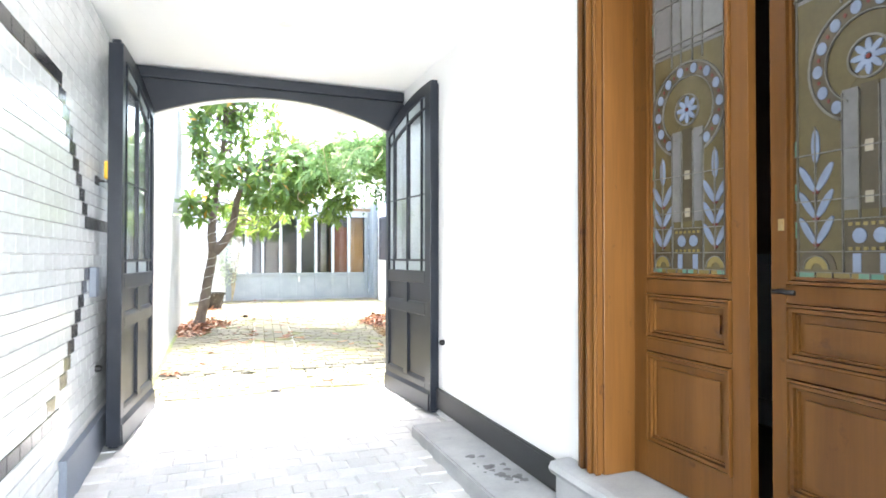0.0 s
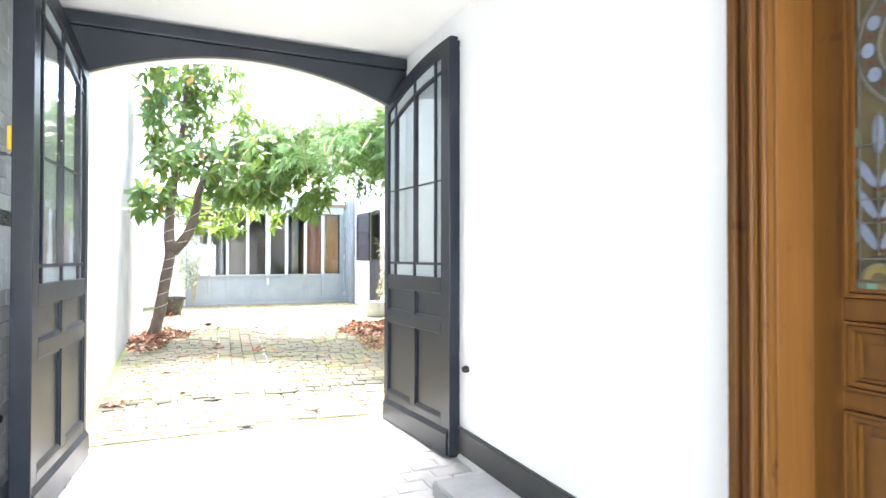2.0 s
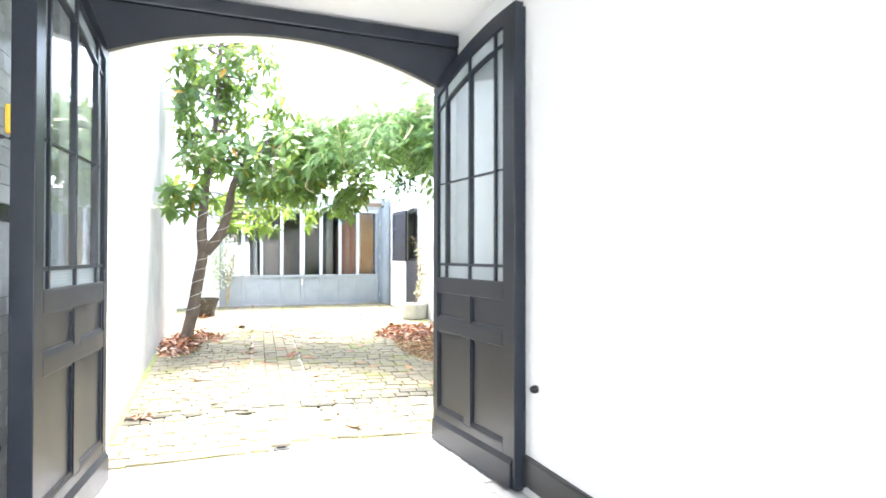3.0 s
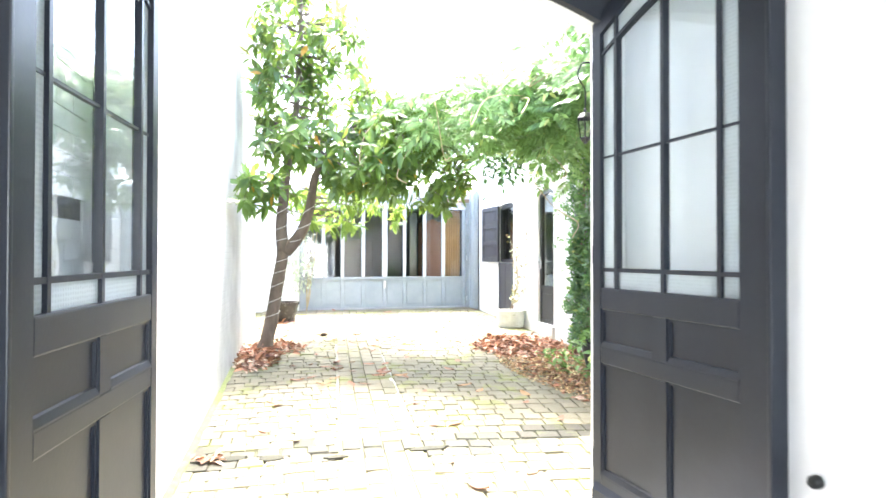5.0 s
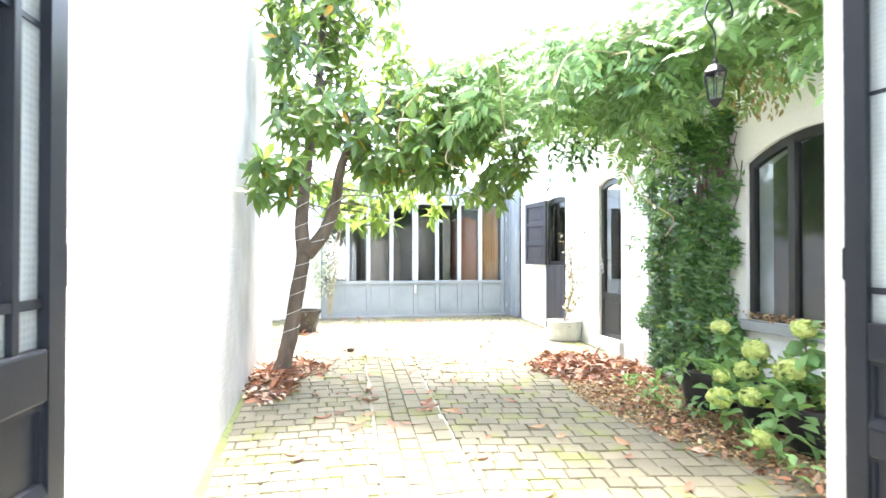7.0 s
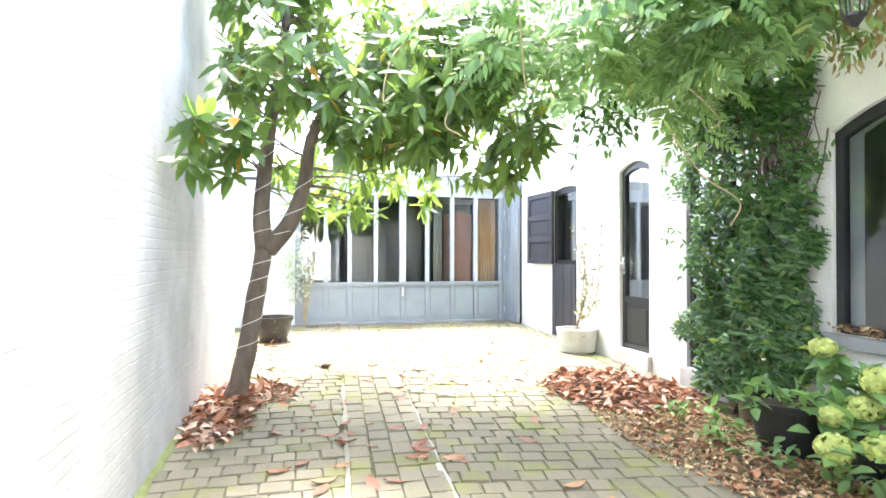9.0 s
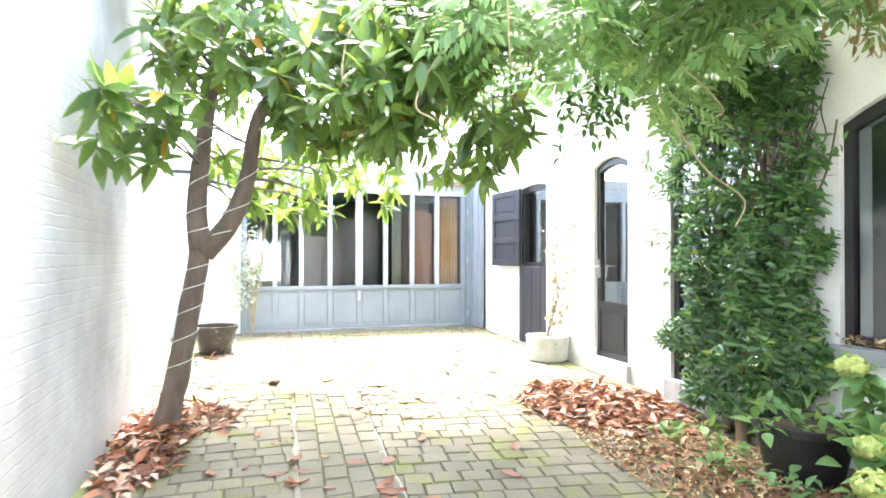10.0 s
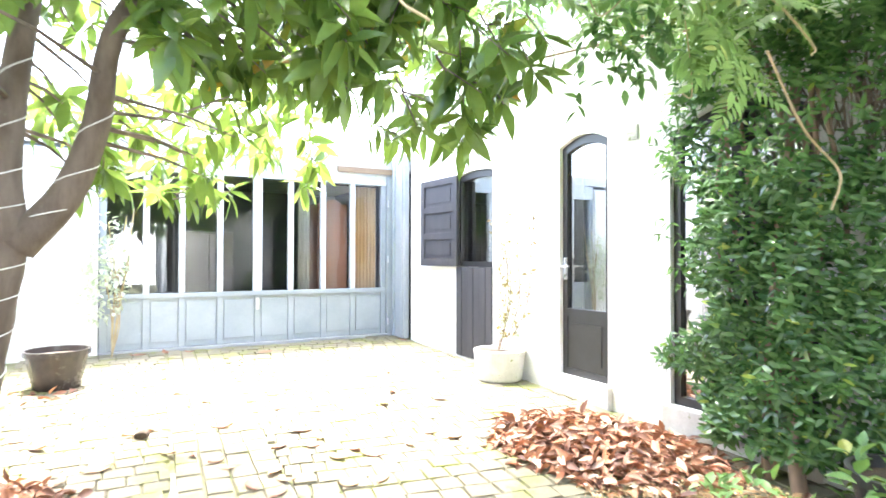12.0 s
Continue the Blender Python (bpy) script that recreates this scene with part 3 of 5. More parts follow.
    for k, (a, b) in enumerate(zip(edges, edges[1:])):
        rim = k in (0, len(edges) - 2)
        for c, e, frosted in ((zg, zg + 0.095, True), (zg + 0.095, 2.066, rim), (2.066, 0.205, rim), (None, 0.09, True)):
            bm = bmesh.new()
            if e > 1:
                box(bm, a, b, -0.003, 0.003, c, e)
            elif c:
                prism(bm, [(a, c), (b, c), (b, top(b) - e), (a, top(a) - e)], 'y', -0.003, 0.003)
            else:
                prism(bm, [(a, top(a) - 0.205), (b, top(b) - 0.205), (b, top(b) - e), (a, top(a) - e)], 'y', -0.003, 0.003)
            p = part("pane", bm, FROSTED if frosted else OLDGLASS, leaf, "pale pressed-pattern glass" if frosted else "")
            p.visible_shadow = False
    # meeting edge cover strip and hinges
    part("cover_strip", boxes((W - 0.002, W + 0.016, -T / 2 - 0.02, T / 2 + 0.02, z0 + 0.02, top(W) - 0.03), bevel=0.004), GATE, leaf)
    for z in (0.45, 1.55, 2.55):
        part("hinge", lathe([(0.005, z - 0.05), (0.006, z - 0.045), (0.006, z + 0.045), (0.005, z + 0.05)], 10, cx=-0.006, cy=side * 0.02), IRON, leaf, smooth=False)
    part("bolt", lathe([(0.008, 0.14), (0.008, 0.55), (0.012, 0.55), (0.012, 0.60)], 8, cx=W - 0.05, cy=side * -0.04), IRON, leaf)
    return leaf


gate_leaf("gate_leaf", (1.605, 5.80), (1.715, 4.70), -1)
gate_leaf("gate_leaf", (-0.612, 5.77), (-0.715, 4.625), 1)

# ---- wooden double door ----
DX = 1.96
door = thing("double_door", "varnished oak double door with stained glass, slightly ajar", "door")


bm = bmesh.new()
for a, b, p in ((2.475, 2.515, 0.055), (2.435, 2.473, 0.040), (2.405, 2.433, 0.062), (2.372, 2.403, 0.045)):
    box(bm, PR - p, PR + 0.005, a, b, 0.425, 3.12)
bmesh.ops.bevel(bm, geom=list(bm.edges), offset=0.011, segments=3, affect='EDGES')
part("architrave", bm, WOOD, door)
bm = bmesh.new()
for a, b, p in ((0.745, 0.785, 0.055), (0.787, 0.825, 0.040), (0.827, 0.855, 0.062), (0.857, 0.888, 0.045)):
    box(bm, PR - p, PR + 0.005, a, b, 0.425, 3.12)
bmesh.ops.bevel(bm, geom=list(bm.edges), offset=0.011, segments=3, affect='EDGES')
part("architrave", bm, WOOD, door)
part("architrave", boxes((PR - 0.05, PR + 0.005, 0.89, 2.37, 2.985, 3.11), bevel=0.008), WOOD, door)
part("jamb", boxes((PR + 0.006, DX + 0.06, 2.372, 2.418, 0.425, 2.985), (DX - 0.022, DX - 0.002, 2.352, 2.371, 0.425, 2.985), bevel=0.004), WOOD, door)
part("jamb", boxes((PR + 0.006, DX + 0.06, 0.862, 0.888, 0.425, 2.985), bevel=0.004), WOOD, door)
part("head", boxes((PR + 0.006, DX + 0.06, 0.89, 2.37, 2.955, 2.983), bevel=0.004), WOOD, door)


def stained_panel(parent, y0, y1, z0, z1, flip):
    """Leaded light: all pieces lie in the leaf's local plane, x is depth (towards the passage is negative)."""
    w, cy = y1 - y0, 0.5 * (y0 + y1)
    cz = 2.165
    def quad(bm, a, b, c, e, depth=0.0):
        box(bm, -0.004 - depth, 0.002, a, b, c, e)
    def disc(bm, y, z, ry, rz, depth=0.003, n=18, tilt=0.0):
        ca, sa = math.cos(tilt), math.sin(tilt)
        ring = [(y + ry * math.cos(2 * math.pi * i / n) * ca - rz * math.sin(2 * math.pi * i / n) * sa,
                 z + ry * math.cos(2 * math.pi * i / n) * sa + rz * math.sin(2 * math.pi * i / n) * ca) for i in range(n)]
        prism(bm, ring, 'x', -0.004 - depth, 0.0)
    def annulus(bm, y, z, r0, r1, a0, a1, depth, n=36):
        pts = [(y + r1 * math.cos(a0 + (a1 - a0) * i / n), z + r1 * math.sin(a0 + (a1 - a0) * i / n)) for i in range(n + 1)]
        pts += [(y + r0 * math.cos(a1 - (a1 - a0) * i / n), z + r0 * math.sin(a1 - (a1 - a0) * i / n)) for i in range(n + 1)]
        prism(bm, pts, 'x', -0.004 - depth, 0.0)
    def piece(shape, material, *args):
        bm = bmesh.new()
        shape(bm, *args)
        part("glass_piece", bm, material, parent)
    part("stained_glass", boxes((-0.004, 0.004, y0, y1, z0, z1)), SG_OLIVE, parent, "leaded stained glass in olive, grey and blue-white")
    piece(quad, SG_GREY, y0, y1, cz + 0.27, z1, 0.001)           # grey upper field
    for s in (-1, 1):
        piece(quad, SG_GREY, cy + s * 0.065 - 0.028, cy + s * 0.065 + 0.028, 1.66, cz - 0.09, 0.003)
    R = 0.215
    piece(annulus, SG_BROWN, cy, cz, R * 0.70, R, math.radians(-62), math.radians(242), 0.0022)
    piece(annulus, SG_OLIVE, cy, cz, R * 0.32, R * 0.68, math.radians(-55), math.radians(235), 0.0016)
    for k in range(12):
        a = math.radians(-52 + 284 * k / 11)
        piece(disc, SG_BLUE, cy + R * 0.85 * math.cos(a), cz + R * 0.85 * math.sin(a), 0.019, 0.023, 0.005, 14)
        a2 = a + math.radians(12.9)
        if k < 11:
            piece(disc, SG_RED, cy + R * 0.85 * math.cos(a2), cz + R * 0.85 * math.sin(a2), 0.006, 0.008, 0.004, 10)
    for k in range(8):
        a = math.pi * k / 4
        piece(disc, SG_BLUE, cy + 0.036 * math.cos(a), cz + 0.036 * math.sin(a), 0.026, 0.011, 0.006, 12, a)
    piece(disc, SG_RED, cy, cz, 0.008, 0.008, 0.007, 10)
    for s in (-1, 1):                                            # stems with paired leaves
        sy = cy + s * w * 0.34
        piece(disc, SG_BLUE, sy, 1.90, 0.016, 0.062, 0.005, 14)
        for zz in (1.785, 1.690, 1.595):
            for q in (-1, 1):
                piece(disc, SG_BLUE, sy + q * 0.034, zz, 0.014, 0.058, 0.005, 14, -q * 0.55)
        for zz in (1.735, 1.64, 1.545):
            piece(disc, SG_RED, sy, zz, 0.012, 0.010, 0.005, 8)
        piece(disc, SG_BLUE, cy + s * 0.035, 1.572, 0.024, 0.026, 0.006, 14)
        piece(quad, SG_BLUE, cy + s * 0.045 - 0.014, cy + s * 0.045 + 0.014, 1.448, 1.512, 0.005)
        piece(annulus, SG_BROWN, sy, 1.455, 0.050, 0.075, 0, math.pi, 0.003, 14)
        piece(annulus, SG_AMBER, sy, 1.455, 0.022, 0.047, 0, math.pi, 0.003, 14)
    piece(quad, SG_BROWN, cy - 0.03, cy + 0.03, 1.66, cz - 0.085, 0.002)
    piece(quad, SG_BROWN, cy - 0.085, cy + 0.085, 1.52, 1.625, 0.003)
    piece(quad, SG_BROWN, cy - 0.085, cy + 0.085, 1.445, 1.515, 0.003)
    for k in range(7):
        a = y0 + (y1 - y0) * k / 7
        piece(quad, SG_AMBER if k % 3 else SG_GREEN, a, a + (y1 - y0) / 7, z0, 1.443, 0.003)
    for zz in (1.70, 1.87):
        piece(quad, SG_PALE, cy - 0.014, cy + 0.014, zz - 0.02, zz + 0.02, 0.006)
    for zz in (1.528, 1.612):
        for k in range(6):
            piece(quad, SG_AMBER, cy - 0.07 + 0.026 * k, cy - 0.056 + 0.026 * k, zz - 0.006, zz + 0.006, 0.005)
    for zz in (1.60, 1.74, 1.90, 2.60, 2.90):
        for a in (y0 + 0.006, y1 - 0.018):
            if zz + 0.03 < z1:
                piece(quad, SG_GREEN, a, a + 0.012, zz - 0.03, zz + 0.03, 0.005)
    bm = bmesh.new()
    def came(a, b, c, e):
        quad(bm, a, b, c, e, 0.008)
    for a in (y0 + 0.020, y1 - 0.022):
        came(a, a + 0.004, z0, z1)
    for a in (-0.094, -0.036, 0.032, 0.090):
        came(cy + a, cy + a + 0.004, 1.445 if abs(a) > 0.05 else 1.63, cz - 0.10)
        came(cy + a, cy + a + 0.004, cz + R, z1)
    for zz in (1.443, 1.517, 1.628, 1.70, 1.87, cz + R + 0.07, cz + R + 0.10, 2.68):
        came(y0, y1, zz, zz + 0.004)
    for a, b in ((R * 0.69, R * 0.715), (R * 0.97, R * 1.015), (R * 0.30, R * 0.335)):
        annulus(bm, cy, cz, a, b, 0 if a < R * 0.4 else math.radians(-62), 2 * math.pi if a < R * 0.4 else math.radians(242), 0.008)
    for k in range(-3, 4):
        came(cy + k * 0.065, cy + k * 0.065 + 0.003, z0, 1.443)
    for s in (-1, 1):
        came(cy + s * w * 0.34 - 0.002, cy + s * w * 0.34 + 0.002, 1.53, 1.97)
        annulus(bm, cy + s * w * 0.34, 1.455, 0.047, 0.051, 0, math.pi, 0.008, 14)
    part("lead_came", bm, LEAD, parent)


def oak_leaf(hinge, width, ang, toward):
    """Local y runs from the hinge; toward is -1 or 1."""
    holder = part("leaf", boxes((-0.024, 0.024, 0, 0.001, 0.43, 0.431)), WOOD, door)
    holder.matrix_basis = pose(hinge[0], hinge[1], 0, 0, 0, ang)
    ys = sorted((0.0, toward * width))
    a, b = ys
    st = 0.085 if toward < 0 else 0.066
    bm = boxes((-0.022, 0.022, a, a + st, 0.43, 2.95), (-0.022, 0.022, b - st, b, 0.43, 2.95), (-0.022, 0.022, a + st, b - st, 0.43, 0.60),
               (-0.022, 0.022, a + st, b - st, 1.045, 1.105), (-0.022, 0.022, a + st, b - st, 1.325, 1.395), (-0.022, 0.022, a + st, b - st, 2.86, 2.95), bevel=0.003)
    part("stile_and_rail", bm, WOOD, holder)
    for c, e in ((0.60, 1.045), (1.105, 1.325)):
        bm = boxes((-0.002, 0.006, a + st, b - st, c, e))
        for o, p, w_ in ((0.003, 0.036, 0.009), (0.016, 0.029, 0.015), (0.036, 0.017, 0.007)):
            u0, u1, w0, w1 = a + st + o, b - st - o, c + o, e - o
            for q in ((u0, u0 + w_, w0, w1), (u1 - w_, u1, w0, w1), (u0 + w_, u1 - w_, w0, w0 + w_), (u0 + w_, u1 - w_, w1 - w_, w1)):
                box(bm, -p, -0.0022, *q)
        box(bm, -0.012, -0.0022, a + st + 0.07, b - st - 0.07, c + 0.07, e - 0.07)
        part("panel", bm, WOOD, holder)
    bm = bmesh.new()
    for o, p in ((0.003, 0.032), (0.019, 0.020)):
        u0, u1, w0, w1 = a + st + o, b - st - o, 1.395 + o, 2.86 - o
        for q in ((u0, u0 + 0.012, w0, w1), (u1 - 0.012, u1, w0, w1), (u0 + 0.012, u1 - 0.012, w0, w0 + 0.012), (u0 + 0.012, u1 - 0.012, w1 - 0.012, w1)):
            box(bm, -p, 0.01, *q)
    part("glazing_bead", bm, WOOD, holder)
    stained_panel(holder, a + st + 0.022, b - st - 0.022, 1.417, 2.84, toward)
    return holder


leaf_a = oak_leaf((DX, 2.362), 0.672, 0.0, -1)
leaf_b = oak_leaf((DX + 0.015, 0.892), 0.745, -3.0, 1)
bm = lathe([(0.010, 0), (0.010, 0.012), (0.008, 0.014), (0.008, 0.05)], 12)
tube(bm, [(0, 0, 0.05), (0, -0.03, 0.052), (0, -0.09, 0.05)], [0.009, 0.008, 0.010], 10)
bmesh.ops.transform(bm, matrix=pose(-0.024, 0.69, 1.37, 0, -90, 0), verts=list(bm.verts))
part("door_handle", bm, IRON, leaf_b, "dark metal lever handle", True)
bm = boxes((-0.028, -0.022, 0.672, 0.708, 1.60, 1.645), (-0.032, -0.027, 0.684, 0.696, 1.612, 1.632), bevel=0.002)
part("lock_plate", bm, BRASS, leaf_b, "small brass lock plate")

# door step, side step, skirting
bm = bmesh.new()
prof = [(1.66, 0.10), (1.66, 0.35), (1.625, 0.36), (1.612, 0.385), (1.625, 0.415), (1.66, 0.424), (2.06, 0.424), (2.06, 0.10)]
prism(bm, prof, 'y', 0.55, 2.66)
tagged(part("door_step", bm, STONE), "grey bluestone door step with rounded nosing", "step")
bm = bmesh.new()
box(bm, 1.375, 1.748, 2.665, 4.29, 0.0, 0.195)
bmesh.ops.bevel(bm, geom=list(bm.edges), offset=0.012, segments=2, affect='EDGES')
ss = thing("side_step", "low worn bluestone step with dark stains along the wall", "step")
part("slab", bm, STONE, ss)
bm = bmesh.new()
for k in range(24):
    r2 = random.Random(40 + k)
    cx, cy, rr = 1.56 + r2.uniform(-0.08, 0.10), 3.28 + r2.uniform(-0.32, 0.22), r2.uniform(0.006, 0.030)
    prism(bm, [(cx + rr * (1.5 if i % 3 else 0.8) * math.cos(i * 0.628), cy + rr * r2.uniform(0.6, 1.3) * math.sin(i * 0.628)) for i in range(10)], 'z', 0.19, 0.1972)
tagged(part("stain", bm, STAIN, ss, "dark irregular stains"), kind="stuff")
bm = boxes((1.725, 1.749, 2.665, 4.72, 0.197, 0.355), (1.732, 1.749, 2.665, 4.72, 0.355, 0.368))
structure("baseboard", bm, SKIRT, "black painted skirting above the step")
structure("baseboard_left", boxes((PL - 0.012, PL + 0.03, 3.72, 5.74, 0.0, 0.37)), PLINTH, "blue-grey stone plinth below the tiles")
st = thing("door_stop", "small black rubber door stop on the wall", "door stop", at=pose(1.75, 4.56, 0.775, 0, -90, 0))
part("rubber", lathe([(0.021, 0), (0.024, 0.008), (0.022, 0.03), (0.014, 0.04)], 14), IRON, st, smooth=True)
# ---- yard: windows and doors of the house wall ----


def framed(name, y0, y1, z0, spring, rise, mull, label, category, rails=(), kick=None, glass=None, fw=0.06):
    """A dark frame with panes filling an arched opening in the house wall."""
    ob = thing(name, label, category)
    tagged(ob, kind="structure")
    x0, x1 = YR + 0.04, YR + 0.10
    def topz(y):
        return arch_z(y, y0, y1, spring, rise) - 0.003
    m = 12
    bm = bmesh.new()
    outer = [(y0 + (y1 - y0) * i / m, topz(y0 + (y1 - y0) * i / m)) for i in range(m + 1)]
    inner = [(y1 - (y1 - y0) * i / m, topz(y1 - (y1 - y0) * i / m) - fw * 1.3) for i in range(m + 1)]
    prism(bm, outer + inner, 'x', x0, x1)
    part("head_frame", bm, FRAME, ob)
    part("frame_post", boxes((x0, x1, y0 + 0.003, y0 + fw, z0, spring - 0.05)), FRAME, ob)
    part("frame_post", boxes((x0, x1, y1 - fw, y1 - 0.003, z0, spring - 0.05)), FRAME, ob)
    part("bottom_rail", boxes((x0, x1, y0 + fw, y1 - fw, z0, z0 + fw)), FRAME, ob)
    for y in mull:
        part("mullion", boxes((x0 - 0.012, x1, y - 0.035, y + 0.035, z0 + fw, topz(y) - fw)), FRAME, ob)
    lo = z0 + fw
    if kick:
        bm = boxes((x0 + 0.01, x1, y0 + fw, y1 - fw, z0 + fw, kick), (x0 + 0.002, x0 + 0.012, y0 + fw + 0.06, y1 - fw - 0.06, z0 + fw + 0.06, kick - 0.06))
        part("kick_panel", bm, FRAME, ob)
        part("kick_rail", boxes((x0, x1 + 0.004, y0 + fw, y1 - fw, kick, kick + 0.07)), FRAME, ob)
        lo = kick + 0.07
    for z in rails:
        part("rail", boxes((x0 + 0.002, x1 - 0.002, y0 + fw, y1 - fw, z - 0.03, z + 0.03)), FRAME, ob)
    edges = [y0 + fw] + sum([[y - 0.035, y + 0.035] for y in sorted(mull)], []) + [y1 - fw]
    for a, b in zip(edges[::2], edges[1::2]):
        bm = bmesh.new()
        prism(bm, [(a, lo), (b, lo), (b, topz(b) - fw), (0.5 * (a + b), topz(0.5 * (a + b)) - fw), (a, topz(a) - fw)], 'x', x0 + 0.028, x0 + 0.036)
        p = part("pane", bm, glass or DARKGLASS, ob)
        p.visible_shadow = False
    return ob


w1 = framed("window_1", 7.35, 8.85, 1.00, 2.42, 0.20, (7.85, 8.36), "dark framed arched window with leaves on the sill", "window", rails=(), glass=DIMGLASS)
w2 = framed("window_2", 9.40, 10.43, 0.46, 2.42, 0.16, (9.92,), "tall dark framed glass door behind the climber", "window")
d1 = framed("door_1", 11.05, 11.65, 0.47, 2.53, 0.085, (), "narrow dark glazed door with a kick panel", "door", kick=1.0)
w3 = framed("window_3", 12.74, 13.50, 1.42, 2.49, 0.04, (), "small dark framed window with one open shutter", "window")
bm = boxes((YR + 0.015, YR + 0.04, 11.585, 11.615, 1.33, 1.53), bevel=0.003)
hd = part("door_handle", bm, STEEL, d1, "steel lever handle on a long plate")
bm = tube(bmesh.new(), [(YR + 0.02, 11.60, 1.45), (YR - 0.03, 11.60, 1.45), (YR - 0.03, 11.58, 1.45), (YR - 0.03, 11.49, 1.45)], 0.009, 8)
part("lever", bm, STEEL, hd)
structure("sill_window", boxes((YR - 0.07, YR + 0.10, 7.30, 8.90, 0.91, 0.998), bevel=0.006), STONE, "grey stone window sill")
structure("sill_glass_door", boxes((YR - 0.05, YR + 0.10, 9.36, 10.47, 0.24, 0.458), bevel=0.006), CONCRETE, "pale stone threshold")
structure("sill_door", boxes((YR - 0.05, YR + 0.10, 11.0, 11.70, 0.22, 0.468), bevel=0.008), CONCRETE, "worn pale stone door step")

# plank panel under the shuttered window
pl = thing("plank_panel", "weathered dark vertical plank panel under the window", "panel")
for i in range(6):
    a = 12.745 + 0.126 * i
    bm = boxes((YR - 0.012 - 0.004 * (i % 2), YR + 0.03, a, a + 0.121, 0.37, 1.415), bevel=0.004)
    part("plank", bm, SHUTTER, pl)

# shutter, folded back against the wall
sh = thing("shutter", "open dark wooden shutter with three panels", "shutter", at=pose(YR - 0.02, 13.41, 0, 0, 0, 3))
for a, b, c, e in ((0, 0.09, 1.42, 2.50), (0.75, 0.84, 1.42, 2.50), (0.09, 0.75, 1.42, 1.51), (0.09, 0.75, 1.75, 1.83), (0.09, 0.75, 2.08, 2.16), (0.09, 0.75, 2.42, 2.50)):
    part("rail", boxes((-0.045, 0.0, a, b, c, e), bevel=0.003), SHUTTER, sh)
for c, e in ((1.51, 1.75), (1.83, 2.08), (2.16, 2.42)):
    part("panel", boxes((-0.028, -0.012, 0.09, 0.75, c, e), (-0.034, -0.012, 0.15, 0.69, c + 0.05, e - 0.05)), SHUTTER, sh)
part("folded_leaf", boxes((YR + 0.02, YR + 0.30, 13.44, 13.475, 1.44, 2.44)), SHUTTER, sh).matrix_parent_inverse = sh.matrix_basis.inverted()

# ---- glazed front of the annexe ----
fr = thing("glazed_front", "blue-grey painted metal and glass front with panelled base", "glazed front")
tagged(fr, kind="structure")
posts = (0.10, 0.545, 0.935, 1.375, 1.835, 2.265, 2.71, 3.135, 3.60)
for i, x in enumerate(posts):
    w = 0.055 if i == 4 else 0.034
    part("post", boxes((x - w, x + w, FAC_Y - 0.05, FAC_Y + 0.03, 1.09, 2.60), bevel=0.004), PALE if 0 < i < 8 else BLUE, fr)
for a, b in zip(posts, posts[1:]):
    bm = boxes((a + 0.004, b - 0.004, FAC_Y - 0.02, FAC_Y + 0.02, 0.43, 1.03), (a + 0.05, b - 0.05, FAC_Y - 0.032, FAC_Y - 0.015, 0.50, 0.99), bevel=0.004)
    part("base_panel", bm, BLUE, fr)
    p = part("pane", boxes((a + 0.03, b - 0.03, FAC_Y - 0.004, FAC_Y + 0.004, 1.09, 2.56)), FACGLASS, fr)
    p.visible_shadow = False
for x in posts:
    part("base_stile", boxes((x - 0.035, x + 0.035, FAC_Y - 0.045, FAC_Y + 0.02, 0.42, 1.03), bevel=0.003), BLUE, fr)
part("rail", boxes((0.06, 3.64, FAC_Y - 0.06, FAC_Y + 0.03, 1.032, 1.088), bevel=0.004), BLUE, fr)
part("rail", boxes((0.06, 3.64, FAC_Y - 0.06, FAC_Y + 0.03, 2.56, 2.64), bevel=0.004), PALE, fr)
part("sill", boxes((0.06, 3.72, FAC_Y - 0.09, FAC_Y + 0.05, 0.30, 0.425), bevel=0.006), STONE, fr)
part("fascia", boxes((0.06, 3.78, FAC_Y - 0.05, FAC_Y + 0.03, 2.645, 2.795)), PALE, fr)
part("corner_post", boxes((3.645, 3.79, FAC_Y - 0.08, FAC_Y + 0.03, 0.40, 2.70), bevel=0.004), BLUE, fr)
part("return_panel", boxes((3.72, 3.795, 14.80, FAC_Y - 0.085, 0.40, 2.95), (3.700, 3.722, 14.84, 14.90, 0.42, 2.9), (3.700, 3.722, FAC_Y - 0.20, FAC_Y - 0.13, 0.42, 2.9), bevel=0.004), BLUE, fr)
part("door_plate", boxes((1.815, 1.855, FAC_Y - 0.058, FAC_Y - 0.05, 0.85, 1.00)), STEEL, fr)
for z in (0.6, 1.5, 2.3):
    part("hinge", lathe([(0.012, z - 0.05), (0.012, z + 0.05)], 8, cx=3.655, cy=FAC_Y - 0.09), PALE, fr)
structure("timber_fascia", boxes((2.9, 3.80, FAC_Y - 0.10, FAC_Y - 0.055, 2.72, 2.795)), TIMBER, "weathered timber board under the roof edge")

# things inside the annexe
wd = thing("wardrobe", "red-brown wooden wardrobe with arched doors inside the annexe", "wardrobe")
part("body", boxes((2.74, 3.18, 15.62, 16.1, 0.43, 2.30), bevel=0.01), REDWOOD, wd)
bm = bmesh.new()
prism(bm, [(2.76, 0.5), (3.16, 0.5)] + [(3.16 - 0.4 * i / 8, arch_z(3.16 - 0.4 * i / 8, 2.76, 3.16, 2.2, 0.16)) for i in range(9)], 'y', 15.585, 15.618)
part("door", bm, REDWOOD, wd)
cu = thing("curtain", "ochre curtain hanging behind the glass", "curtain")
bm = bmesh.new()
pts = [(3.19 + 0.37 * i / 40, 15.46 + 0.03 * math.sin(i * 1.1)) for i in range(41)]
